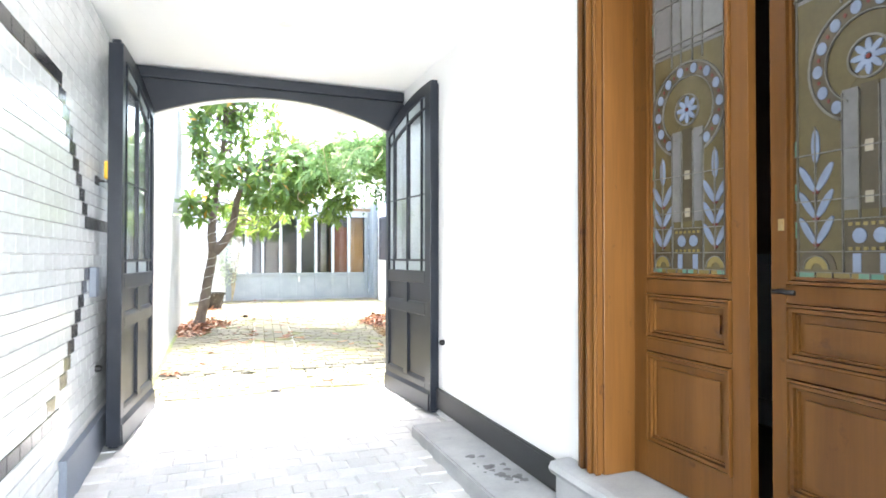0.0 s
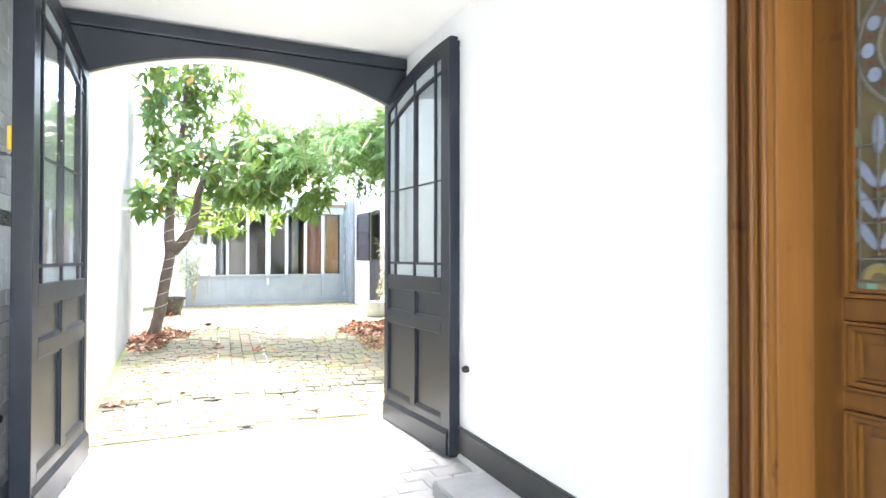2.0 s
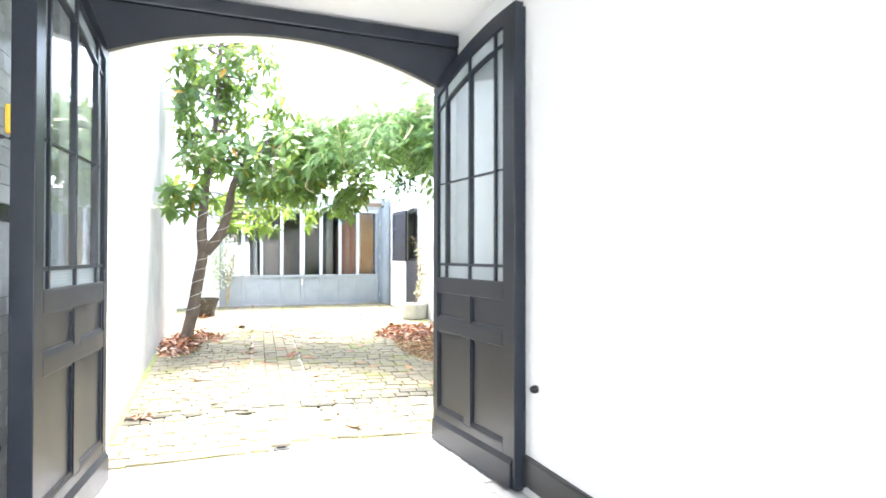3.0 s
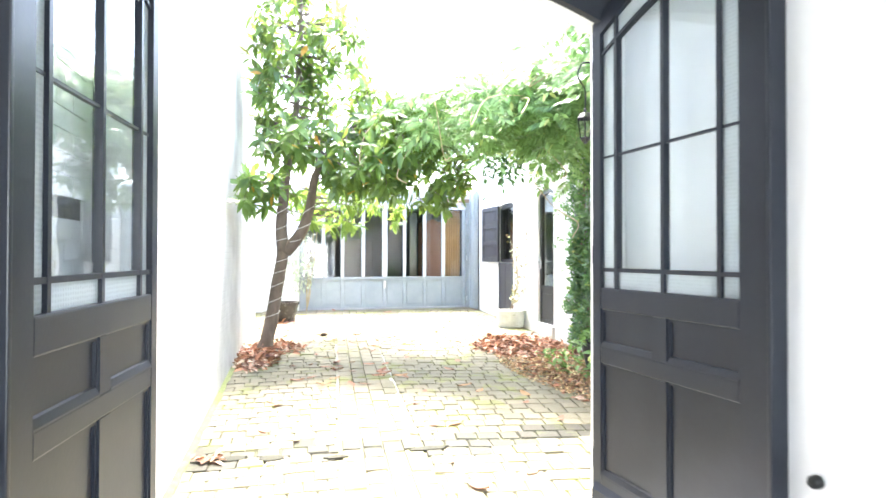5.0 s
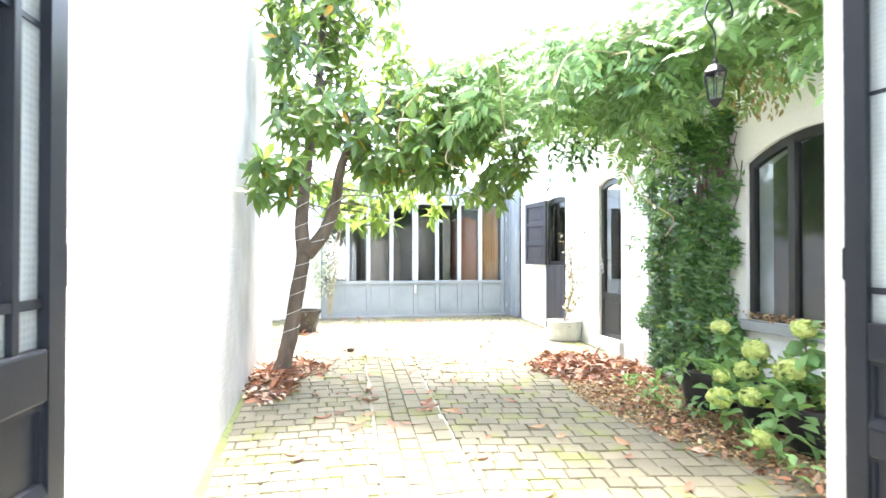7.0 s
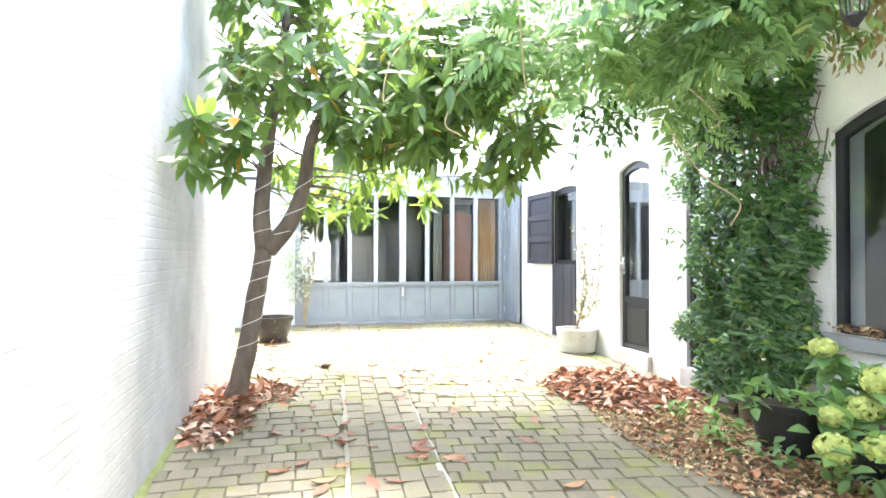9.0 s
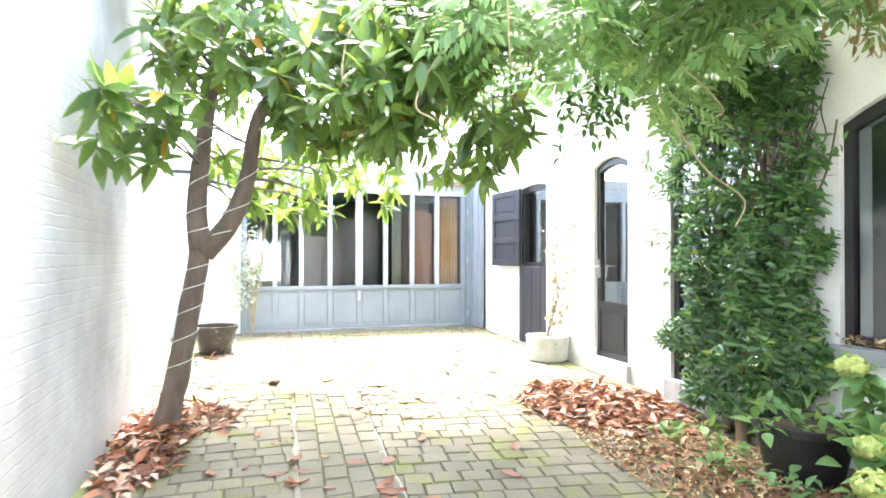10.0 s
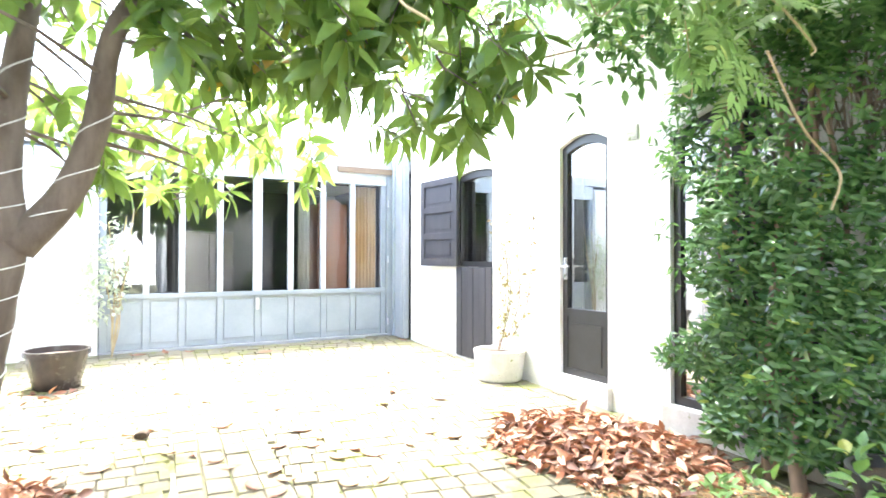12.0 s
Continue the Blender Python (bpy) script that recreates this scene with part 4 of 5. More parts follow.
prism(bm, pts + [(x, y + 0.012) for x, y in reversed(pts)], 'z', 0.46, 2.55)
part("cloth", bm, CURTAIN, cu, smooth=True)
part("rod", boxes((2.9, 3.62, 15.455, 15.475, 2.55, 2.57)), IRON, cu)
pc = thing("pale_drape", "pale beige drape behind the glass", "curtain")
bm = bmesh.new()
pts = [(2.42 + 0.16 * i / 20, 15.48 + 0.025 * math.sin(i * 1.3)) for i in range(21)]
prism(bm, pts + [(x, y + 0.012) for x, y in reversed(pts)], 'z', 0.46, 2.5)
part("cloth", bm, DRAPE, pc, smooth=True)
cb = thing("cabinet", "dark cabinet standing inside the annexe", "cabinet")
part("body", boxes((1.05, 1.75, 16.6, 17.1, 0.43, 1.9), bevel=0.01), DARKGAP, cb)
for a in (1.07, 1.41):
    part("door", boxes((a, a + 0.32, 16.575, 16.598, 0.5, 1.86), bevel=0.006), DARKGAP, cb)

# ---- plants ----


def ring_wire(path, radii, turns, z_lo=0.0):
    pts = []
    n = turns * 12
    for i in range(n + 1):
        f = i / n * (len(path) - 1)
        k = min(int(f), len(path) - 2)
        c = path[k].lerp(path[k + 1], f - k)
        r = radii[k] + (radii[k + 1] - radii[k]) * (f - k) + 0.004
        a = 2 * math.pi * i / 12
        pts.append(c + Vector((r * math.cos(a), r * math.sin(a), 0.0)))
    return pts


tree = thing("magnolia_tree", "small magnolia tree with glossy leaves and wire-wrapped trunk", "tree")
base = G(10.8)
trunk_path = smooth_path([(-0.40, 10.80, base - 0.05), (-0.37, 10.80, base + 0.12), (-0.305, 10.81, 0.72), (-0.22, 10.81, 1.25), (-0.15, 10.81, 1.65)], 6)
tr_r = [0.135 - 0.050 * min(1, i / 7) - 0.010 * max(0, (i - 7) / 17) for i in range(len(trunk_path))]
stem_path = smooth_path([(-0.16, 10.80, 1.60), (-0.19, 10.82, 1.95), (-0.13, 10.85, 2.6), (-0.02, 10.9, 3.4), (0.05, 10.95, 4.4), (0.05, 11.0, 5.2)], 6)
st_r = [0.086 - 0.068 * i / (len(stem_path) - 1) for i in range(len(stem_path))]
right_path = smooth_path([(-0.14, 10.80, 1.58), (0.05, 10.77, 1.82), (0.17, 10.72, 2.15), (0.27, 10.65, 2.65), (0.7, 10.5, 3.2), (1.2, 10.35, 3.5)], 6)
ri_r = [0.084 - 0.058 * i / (len(right_path) - 1) for i in range(len(right_path))]
bm = bmesh.new()
tube(bm, trunk_path, tr_r, 14)
for v in bm.verts:
    k = noise.noise(v.co * 6.0) * 0.012
    v.co += Vector((k, k, 0))
trunk = part("trunk", bm, BARK, tree, smooth=True)
limb_a = part("limb", tube(bmesh.new(), stem_path, st_r, 10), BARK, tree, smooth=True)
limb_b = part("limb", tube(bmesh.new(), right_path, ri_r, 10), BARK, tree, smooth=True)
part("wire", tube(bmesh.new(), ring_wire(trunk_path[11:], tr_r[11:], 6), 0.003, 5), WIRE, trunk, "pale cable wound round the trunk")
part("wire", tube(bmesh.new(), ring_wire(stem_path[1:12], st_r[1:12], 4), 0.003, 5), WIRE, limb_a)
part("wire", tube(bmesh.new(), ring_wire(right_path[1:14], ri_r[1:14], 3), 0.003, 5), WIRE, limb_b)

# branch tips carry rosettes
CROWN = [((-0.05, 10.9, 3.55), (0.72, 1.0, 0.95), 88), ((0.0, 11.0, 4.7), (0.75, 1.0, 0.9), 60), ((1.1, 10.5, 3.0), (0.8, 1.1, 0.6), 82), ((0.6, 11.0, 3.85), (0.55, 0.9, 0.55), 40), ((0.55, 10.8, 4.55), (0.45, 0.7, 0.45), 26), ((-0.45, 10.6, 4.2), (0.25, 0.6, 0.6), 20),
         ((0.85, 10.0, 2.62), (0.6, 0.8, 0.42), 62), ((-0.42, 9.50, 2.30), (0.26, 0.45, 0.20), 17), ((0.7, 11.8, 2.3), (1.0, 0.7, 0.38), 60), ((1.7, 10.2, 2.55), (0.5, 0.8, 0.42), 55), ((1.5, 10.3, 3.2), (0.6, 0.8, 0.45), 50), ((-0.1, 9.9, 2.95), (0.5, 0.5, 0.25), 22)]
twigs = bmesh.new()
leaves = []
skeleton_pts = stem_path[8:] + right_path[10:]
for c, r, count in CROWN:
    for _ in range(count):
        p, v = in_ball(c, r)
        if v.length < 0.45:
            v = v.normalized() * rng.uniform(0.45, 1.0) if v.length > 0.01 else Vector((0, 0, 0.6))
            p = Vector((c[0] + v.x * r[0], c[1] + v.y * r[1], c[2] + v.z * r[2]))
        if p.x < YL + 0.12:
            p.x = YL + rng.uniform(0.12, 0.3)
        near = min(skeleton_pts, key=lambda q: (q - p).length)
        out = (p - near).normalized() + Vector((0, 0, 0.15)) + rand_dir() * 0.6
        out.normalize()
        if rng.random() < 0.6 and (near - p).length < 1.1:
            mid = near.lerp(p, 0.5) + Vector((0, 0, 0.03))
            tube(twigs, [near, mid, p], [0.012, 0.008, 0.004], 5)
        else:
            tube(twigs, [p - out * 0.22, p], [0.005, 0.003], 4)
        u = out.cross(Vector((0.3, 0.2, 0.9))).normalized()
        w = out.cross(u)
        nl = rng.randint(6, 10)
        for k in range(nl):
            a = 2 * math.pi * k / nl + rng.uniform(-0.3, 0.3)
            spread = rng.uniform(0.5, 1.4)
            way = (out * rng.uniform(-0.1, 0.7) + (u * math.cos(a) + w * math.sin(a)) * spread + Vector((0, -0.15, rng.uniform(-0.75, 0.1))))
            L = rng.uniform(0.15, 0.24)
            leaves.append((p - out * rng.uniform(0, 0.14), way, out * 0.45 + Vector((0, -0.30, 0.8)) + rand_dir() * 0.45, L, L * rng.uniform(0.29, 0.38)))
tagged(part("twig", twigs, BARK, tree), kind="stuff")
leaf_cloud("crown", leaves, MAGNOLIA, tree, "glossy green magnolia leaves, a few orange", 0.12)

# wisteria over the house wall
wis = thing("wisteria", "wisteria spreading along the top of the white wall", "climber")
bm = bmesh.new()
tube(bm, smooth_path([(3.62, 9.6, 0.24), (3.60, 9.55, 1.2), (3.70, 9.5, 2.2), (3.70, 9.45, 2.9), (3.4, 9.2, 3.45), (2.6, 8.9, 3.5)], 6), [0.036 - 0.001 * i for i in range(31)], 8)
tube(bm, smooth_path([(3.70, 9.5, 2.2), (3.70, 9.9, 3.0), (3.5, 11.6, 3.3), (3.3, 12.6, 3.3)], 6), [0.015 - 0.0004 * i for i in range(19)], 7)
part("stem", bm, VINEWOOD, wis, smooth=True)
WIS = [((3.1, 9.5, 3.48), (0.75, 1.0, 0.36), 360), ((2.2, 9.4, 3.30), (0.8, 0.9, 0.36), 250), ((2.95, 8.6, 3.36), (0.8, 0.5, 0.38), 240), ((3.3, 7.8, 3.55), (0.50, 0.9, 0.42), 380),
       ((2.3, 10.8, 3.5), (0.9, 0.9, 0.42), 180), ((3.3, 11.6, 3.8), (0.5, 1.2, 0.35), 150), ((1.6, 10.0, 3.45), (0.6, 0.7, 0.4), 170), ((3.0, 7.0, 3.9), (0.6, 0.7, 0.4), 220), ((3.5, 9.8, 3.2), (0.28, 0.5, 0.25), 80),
       ((3.1, 10.0, 4.0), (0.6, 1.0, 0.45), 140), ((3.0, 8.4, 4.0), (0.6, 0.8, 0.4), 200)]
leaves = []


def spray(p, out, up, L):
    """One feathered leaf: paired leaflets held flat on a gently arching stalk."""
    side = out.cross(up).normalized()
    for k in range(6):
        f = (k + 0.6) / 6
        q = p + out * L * f - up * (0.07 * L / 0.25 * f * f)
        s = 0.125 * (1 - 0.4 * abs(f - 0.4) * 2) * rng.uniform(0.85, 1.15)
        for sg in (-1, 1):
            leaves.append((q, side * sg + out * 0.75 - up * 0.15, up + rand_dir() * 0.30, s, s * 0.33))
    leaves.append((p + out * L - up * (0.07 * L / 0.25), out - up * 0.25, up + rand_dir() * 0.15, 0.115, 0.042))


for c, r, count in WIS:
    for _ in range(int(count / 6.0)):
        p, v = in_ball(c, r)
        face = (Vector((-0.25, -0.55, 0.85)) + v * 0.35 + rand_dir() * 0.30).normalized()
        way = Vector((-0.5, -0.8, -0.1)) + v * 0.6 + rand_dir() * 0.6
        way = (way - face * way.dot(face) * 0.85).normalized()
        n_ = rng.randint(5, 8)
        u = way.cross(face).normalized()
        for k in range(n_):
            q = p + way * 0.085 * k - face * 0.10 * (k / n_) ** 2
            sg = 1 if k % 2 else -1
            out = (way * rng.uniform(0.3, 0.8) + u * sg + rand_dir() * 0.25).normalized()
            spray(q, out, (face + rand_dir() * 0.22).normalized(), rng.uniform(0.18, 0.28))
leaf_cloud("foliage", leaves, WISTERIA, wis, "light green feathery leaves", 0.1)
for _ in range(26):
    c, r, n_ = rng.choice(WIS[:6])
    p, v = in_ball(c, r)
    q = p + Vector((rng.uniform(-0.6, 0.1), rng.uniform(-0.6, 0.2), rng.uniform(-0.3, 0.2)))
    e = q + Vector((rng.uniform(-0.3, 0.3), rng.uniform(-0.3, 0.3), rng.uniform(-0.5, -0.05)))
    g_ = e + Vector((rng.uniform(-0.12, 0.12), rng.uniform(-0.1, 0.1), rng.uniform(-0.08, 0.12)))
    part("tendril", tube(bmesh.new(), smooth_path([p, q, e, g_], 6), 0.005, 5), PALEVINE, wis)
for p, q, e, g_ in (((2.57, 8.95, 2.38), (2.83, 8.95, 2.09), (3.12, 8.95, 1.92), (3.05, 8.95, 1.75)), ((1.5, 9.5, 3.0), (1.25, 9.4, 2.75), (1.1, 9.35, 2.45), (1.2, 9.3, 2.35)),
                    ((0.9, 9.6, 3.1), (0.75, 9.5, 2.9), (0.7, 9.5, 2.6), (0.85, 9.45, 2.5)), ((2.6, 9.3, 3.0), (2.85, 9.1, 2.72), (3.0, 9.0, 2.5), (2.9, 8.95, 2.42))):
    part("tendril", tube(bmesh.new(), smooth_path([p, q, e, g_], 7), 0.0055, 6), PALEVINE, wis)
leaves = []
for _ in range(150):
    p, v = in_ball((3.45, 8.3, 2.95), (0.25, 0.35, 0.28))
    leaves.append((p, Vector((rng.uniform(-0.4, 0.4), rng.uniform(-0.4, 0.4), -1)), rand_dir(), rng.uniform(0.05, 0.09), 0.03))
leaf_cloud("dry_foliage", leaves, DRYVINE, wis, "dried brown leaves")

# dense climber on the pier between the windows
cl = thing("jasmine_climber", "dense dark green climber covering the wall pier", "climber")
bm = bmesh.new()
for k in range(7):
    y = 9.2 + 0.13 * k
    part("stem", tube(bmesh.new(), smooth_path([(3.55, 9.55, 0.22), (3.68, 9.5 + (y - 9.5) * 0.5, 0.9), (3.70, y, 1.7), (3.72, y + rng.uniform(-0.2, 0.2), 2.6)], 5), 0.014, 6), VINEWOOD, cl, smooth=True)
for k in range(46):                                   # bare woody tangle above the leaves
    y, z = rng.uniform(8.98, 9.5), rng.uniform(1.85, 2.3)
    pts = [(YR - rng.uniform(0.02, 0.06), y, z)]
    lean = rng.uniform(-0.06, 0.06)
    for _ in range(4):
        y, z = y + lean + rng.uniform(-0.035, 0.035), z + rng.uniform(0.10, 0.19)
        pts.append((YR - rng.uniform(0.02, 0.09), y, z))
    part("shoot", tube(bmesh.new(), smooth_path(pts, 4), rng.uniform(0.003, 0.008), 5), BARK, cl, smooth=True)
tube(bm, smooth_path([(3.52, 9.35, 0.22), (3.55, 9.4, 0.45), (3.64, 9.45, 0.8), (3.70, 9.4, 1.4)], 5), [0.045 - 0.0015 * i for i in range(16)], 8)
part("stem", bm, VINEWOOD, cl, smooth=True)
leaves = []
for _ in range(2150):                                 # whorls of narrow leaves, the outer ones reaching forward
    z = rng.uniform(0.40, 3.05)
    if 2.05 < z < 2.6 and rng.random() < 0.6:
        continue
    wide = 0.66 + 0.10 * math.sin(z * 3.1) + 0.06 * math.sin(z * 9)
    if z < 0.75:
        wide *= 0.62 + 0.75 * (z - 0.38)
    cy = 9.50 + 0.05 * math.sin(z * 2.3) + (0.1 if z > 2 else 0)
    s = rng.uniform(-1, 1)
    if s > 0:
        wide *= 1.10 + 0.10 * min(1.0, max(0.0, (z - 1.1) / 0.6))
    depth = 0.34 * math.sqrt(max(0.02, 1 - s * s)) * (0.62 + 0.5 * noise.noise(Vector((s * 2.6, z * 3.2, 1))))
    if z > 2.0:
        depth *= max(0.35, 1 - (z - 2.0) * 1.1)
    f = 1 - rng.random() ** 2.6
    p = Vector((YR - 0.03 - max(0.0, depth) * f, cy + s * wide * (0.9 + 0.25 * noise.noise(Vector((z * 3, s * 2, 5)))), z))
    axis = (Vector((-0.7, s * 0.5 - 0.25, 0.25)) + rand_dir() * 0.55).normalized()
    u = axis.cross(Vector((0.2, 0.1, 1))).normalized()
    w = axis.cross(u)
    for k in range(6):
        a = 2.4 * k + rng.uniform(-0.3, 0.3)
        way = axis * rng.uniform(0.25, 0.8) + u * math.cos(a) + w * math.sin(a) + Vector((0, 0, -0.25))
        L = rng.uniform(0.055, 0.095)
        leaves.append((p + axis * 0.014 * k, way, axis + Vector((0, 0, 0.35)), L, L * rng.uniform(0.28, 0.38)))
for _ in range(18):
    z, s = rng.uniform(1.3, 2.4), rng.choice((-1, 1))
    p = Vector((YR - rng.uniform(0.05, 0.4), 9.50 + s * rng.uniform(0.48, 0.66), z))
    for k in range(7):
        leaves.append((p + Vector((0, s * 0.03 * k, 0.012 * k)), rand_dir() + Vector((-0.4, s * 0.5, 0)), Vector((0, 0, 1)) + rand_dir() * 0.4, 0.07, 0.03))
for _ in range(14):                                   # shoots trailing from the wisteria edge
    a = Vector((rng.uniform(2.2, 2.75), rng.uniform(9.4, 9.7), rng.uniform(2.55, 2.85)))
    e = a + Vector((rng.uniform(-0.25, 0.1), rng.uniform(-0.1, 0.1), rng.uniform(-0.45, -0.15)))
    for k in range(12):
        q = a.lerp(e, k / 11)
        leaves.append((q, rand_dir() + Vector((0, 0, -0.3)), Vector((0, 0, 1)) + rand_dir() * 0.4, 0.085, 0.04))
leaf_cloud("foliage", leaves, JASMINE, cl, "dark green small leaves", 0.12)


# pots
def round_pot(name, x, y, r, h, material, label, soil=True):
    ob = thing(name, label, "plant pot", at=pose(x, y, G(y) - 0.005))
    part("vessel", lathe([(r * 0.70, 0), (r * 0.74, 0.02), (r * 0.97, h * 0.86), (r * 1.04, h * 0.87), (r * 1.05, h), (r * 0.95, h), (r * 0.92, h * 0.86), (r * 0.9, h * 0.84)], 40), material, ob, smooth=False)
    if soil:
        part("soil", lathe([(r * 0.3, h * 0.80), (r * 0.90, h * 0.85), (r * 0.5, h * 0.89), (0.02, h * 0.9)], 20), SOIL, ob)
    return ob


round_pot("plant_pot", 3.35, 8.74, 0.27, 0.36, BLACKPOT, "large black plastic plant pot beside the climber")
round_pot("plant_pot", 3.47, 8.20, 0.24, 0.36, BLACKPOT, "black plastic pot holding the hydrangea")
round_pot("plant_pot", 3.38, 7.66, 0.24, 0.34, BLACKPOT, "black plastic pot under leafy hydrangea")
round_pot("glazed_pot", -0.21, 13.75, 0.25, 0.35, GLAZEPOT, "dark glazed round pot beside the low wall")

trough = thing("stone_trough", "round pale concrete planter with mossy base", "planter", at=pose(3.575, 12.29, G(12.29) - 0.004))
part("vessel", lathe([(0.20, 0), (0.23, 0.02), (0.255, 0.25), (0.26, 0.30), (0.215, 0.305), (0.20, 0.26)], 28), CONCRETE, trough)
part("soil", lathe([(0.19, 0.255), (0.21, 0.262), (0.05, 0.285)], 18), SOIL, trough)
rose = thing("potted_rose", "thin climbing rose with sparse pale and dry leaves in the planter", "plant")
leaves, dry = [], []
for k in range(7):
    a = rng.uniform(-0.16, 0.16)
    pts = [(3.575, 12.29 + a * 0.3, G(12.29) + 0.27), (3.66, 12.29 + a * 1.2, 0.85), (3.72, 12.29 + a * 1.8, 1.15), (3.72 + rng.uniform(-0.1, 0.02), 12.29 + a * 2.4, rng.uniform(1.3, 2.0))]
    path = smooth_path(pts, 6)
    part("stem", tube(bmesh.new(), path, 0.004, 5), VINEWOOD, rose)
    for q in path[4:]:
        for _ in range(3):
            (leaves if rng.random() < 0.55 else dry).append((q + rand_dir() * 0.03, rand_dir() + Vector((-0.4, 0, 0)), rand_dir(), rng.uniform(0.035, 0.065), 0.028))
leaf_cloud("foliage", leaves, PALELEAF, rose, "sparse pale leaves")
leaf_cloud("dry_foliage", dry, DRYVINE, rose, "dried tan leaves")

bush = thing("wall_shrub", "pale leafy shrub against the low white wall", "shrub")
bm = bmesh.new()
leaves = []
for k in range(9):
    path = smooth_path([(0.2, 15.05, G(15)), (0.22 + rng.uniform(-0.06, 0.06), 15.05, 0.9), (0.24 + rng.uniform(-0.18, 0.18), 15.05 + rng.uniform(-0.08, 0.08), rng.uniform(1.3, 2.2))], 6)
    tube(bm, path, 0.006, 5)
part("stem", bm, PALEVINE, bush)
for _ in range(420):
    p, v = in_ball((0.08, 15.03, 1.4), (0.32, 0.13, 0.62))
    leaves.append((p, rand_dir() + v * 0.6, Vector((0, 0, 1)) + rand_dir() * 0.5, rng.uniform(0.05, 0.09), 0.04))
leaf_cloud("foliage", leaves, PALELEAF, bush, "pale grey-green leaves")

# hydrangea
hy = thing("hydrangea", "hydrangea with lime green blooms and broad leaves", "shrub")
bm = bmesh.new()
leaves, blooms = [], []
HEADS = [(3.02, 7.95, 0.88, 0.10), (2.94, 8.22, 1.02, 0.075), (3.0, 8.02, 0.72, 0.10), (2.72, 7.95, 0.55, 0.10), (3.10, 7.60, 1.08, 0.085), (3.0, 7.62, 0.80, 0.11), (2.82, 8.06, 0.68, 0.07), (2.72, 7.55, 0.38, 0.08),
         (3.3, 7.35, 0.95, 0.10), (2.86, 7.82, 0.58, 0.085), (3.25, 7.5, 0.6, 0.09)]
for x, y, z, r in HEADS:
    x, r = x + 0.10, r * 0.93
    root = Vector((3.35, 7.72 if y < 7.95 else 8.28, G(8) + 0.30))
    top_ = Vector((x, y, z - r * 0.5))
    path = smooth_path([root, root.lerp(top_, 0.5) + Vector((0, 0, 0.12)), top_], 5)
    tube(bm, path, 0.007, 5)
    blooms = []
    for _ in range(330):
        dv = rand_dir()
        c = Vector((x, y, z)) + Vector((dv.x, dv.y, dv.z * 0.8)) * r * rng.uniform(0.72, 1.05)
        t1 = dv.cross(rand_dir())
        for k in range(2):
            blooms.append((c - t1 * 0.012, t1 if k == 0 else dv.cross(t1), dv + rand_dir() * 0.5, 0.025, 0.022))
    bl = leaf_cloud("bloom", blooms, BLOOM, hy, "lime green flower head", 0.05)
    for q in path[3:]:
        for _ in range(3):
            L = rng.uniform(0.11, 0.17)
            leaves.append((q, rand_dir(-0.3) + Vector((-0.3, -0.2, 0)), Vector((-0.2, -0.2, 1)) + rand_dir() * 0.35, L, L * 0.62))
for _ in range(70):
    p, v = in_ball((3.15, 7.75, 0.62), (0.42, 0.62, 0.32))
    L = rng.uniform(0.10, 0.17)
    leaves.append((p, rand_dir(-0.3) + v * 0.8, Vector((0, 0, 1)) + rand_dir() * 0.4, L, L * 0.62))
part("stem", bm, VINEWOOD, hy)
leaf_cloud("foliage", leaves, HYDRANGEA, hy, "broad mid-green leaves")
lo = thing("low_plants", "low green leafy plants growing between fallen leaves", "plants")
leaves = []
for _ in range(24):
    y = rng.uniform(7.2, 9.6)
    x = rng.uniform(2.75, 3.5) + (y - 7.2) * 0.05
    for _ in range(9):
        L = rng.uniform(0.06, 0.11)
        leaves.append((Vector((x + rng.uniform(-0.08, 0.08), y + rng.uniform(-0.08, 0.08), G(y) + rng.uniform(0.03, 0.16))), rand_dir(-0.2), Vector((0, 0, 1)) + rand_dir() * 0.3, L, L * 0.55))
for _ in range(90):
    p, v = in_ball((3.32, 8.72, 0.58), (0.36, 0.36, 0.09))
    L = rng.uniform(0.08, 0.13)
    leaves.append((p, rand_dir(-0.2) + v, Vector((0, 0, 1)) + rand_dir() * 0.3, L, L * 0.55))
leaf_cloud("foliage", leaves, HYDRANGEA, lo, "small green leaves")

# leaf litter
def litter(name, spots, material, label, size=(0.07, 0.14)):
    out = []
    for (cx, cy), (rx, ry), h, count, turn in spots:
        for _ in range(count):
            a, rr = rng.uniform(0, 2 * math.pi), math.sqrt(rng.random())
            u, v = rr * math.cos(a) * rx, rr * math.sin(a) * ry
            c, s = math.cos(turn), math.sin(turn)
            x, y = cx + u * c - v * s, cy + u * s + v * c
            if x < YL + 0.03 or x > YR - 0.05:
                continue
            z = G(y) + 0.012 + h * (1 - rr * rr) * rng.uniform(0.3, 1.0)
            L = rng.uniform(*size)
            out.append((Vector((x, y, z)), Vector((rng.uniform(-1, 1), rng.uniform(-1, 1), rng.uniform(-0.25, 0.35))), Vector((0, 0, 1)) + rand_dir() * 0.75, L, L * rng.uniform(0.30, 0.46)))
    ob = leaf_cloud(name, out, material, None, label, 0.3)
    return tagged(ob, label, "leaf litter", "", "stuff")


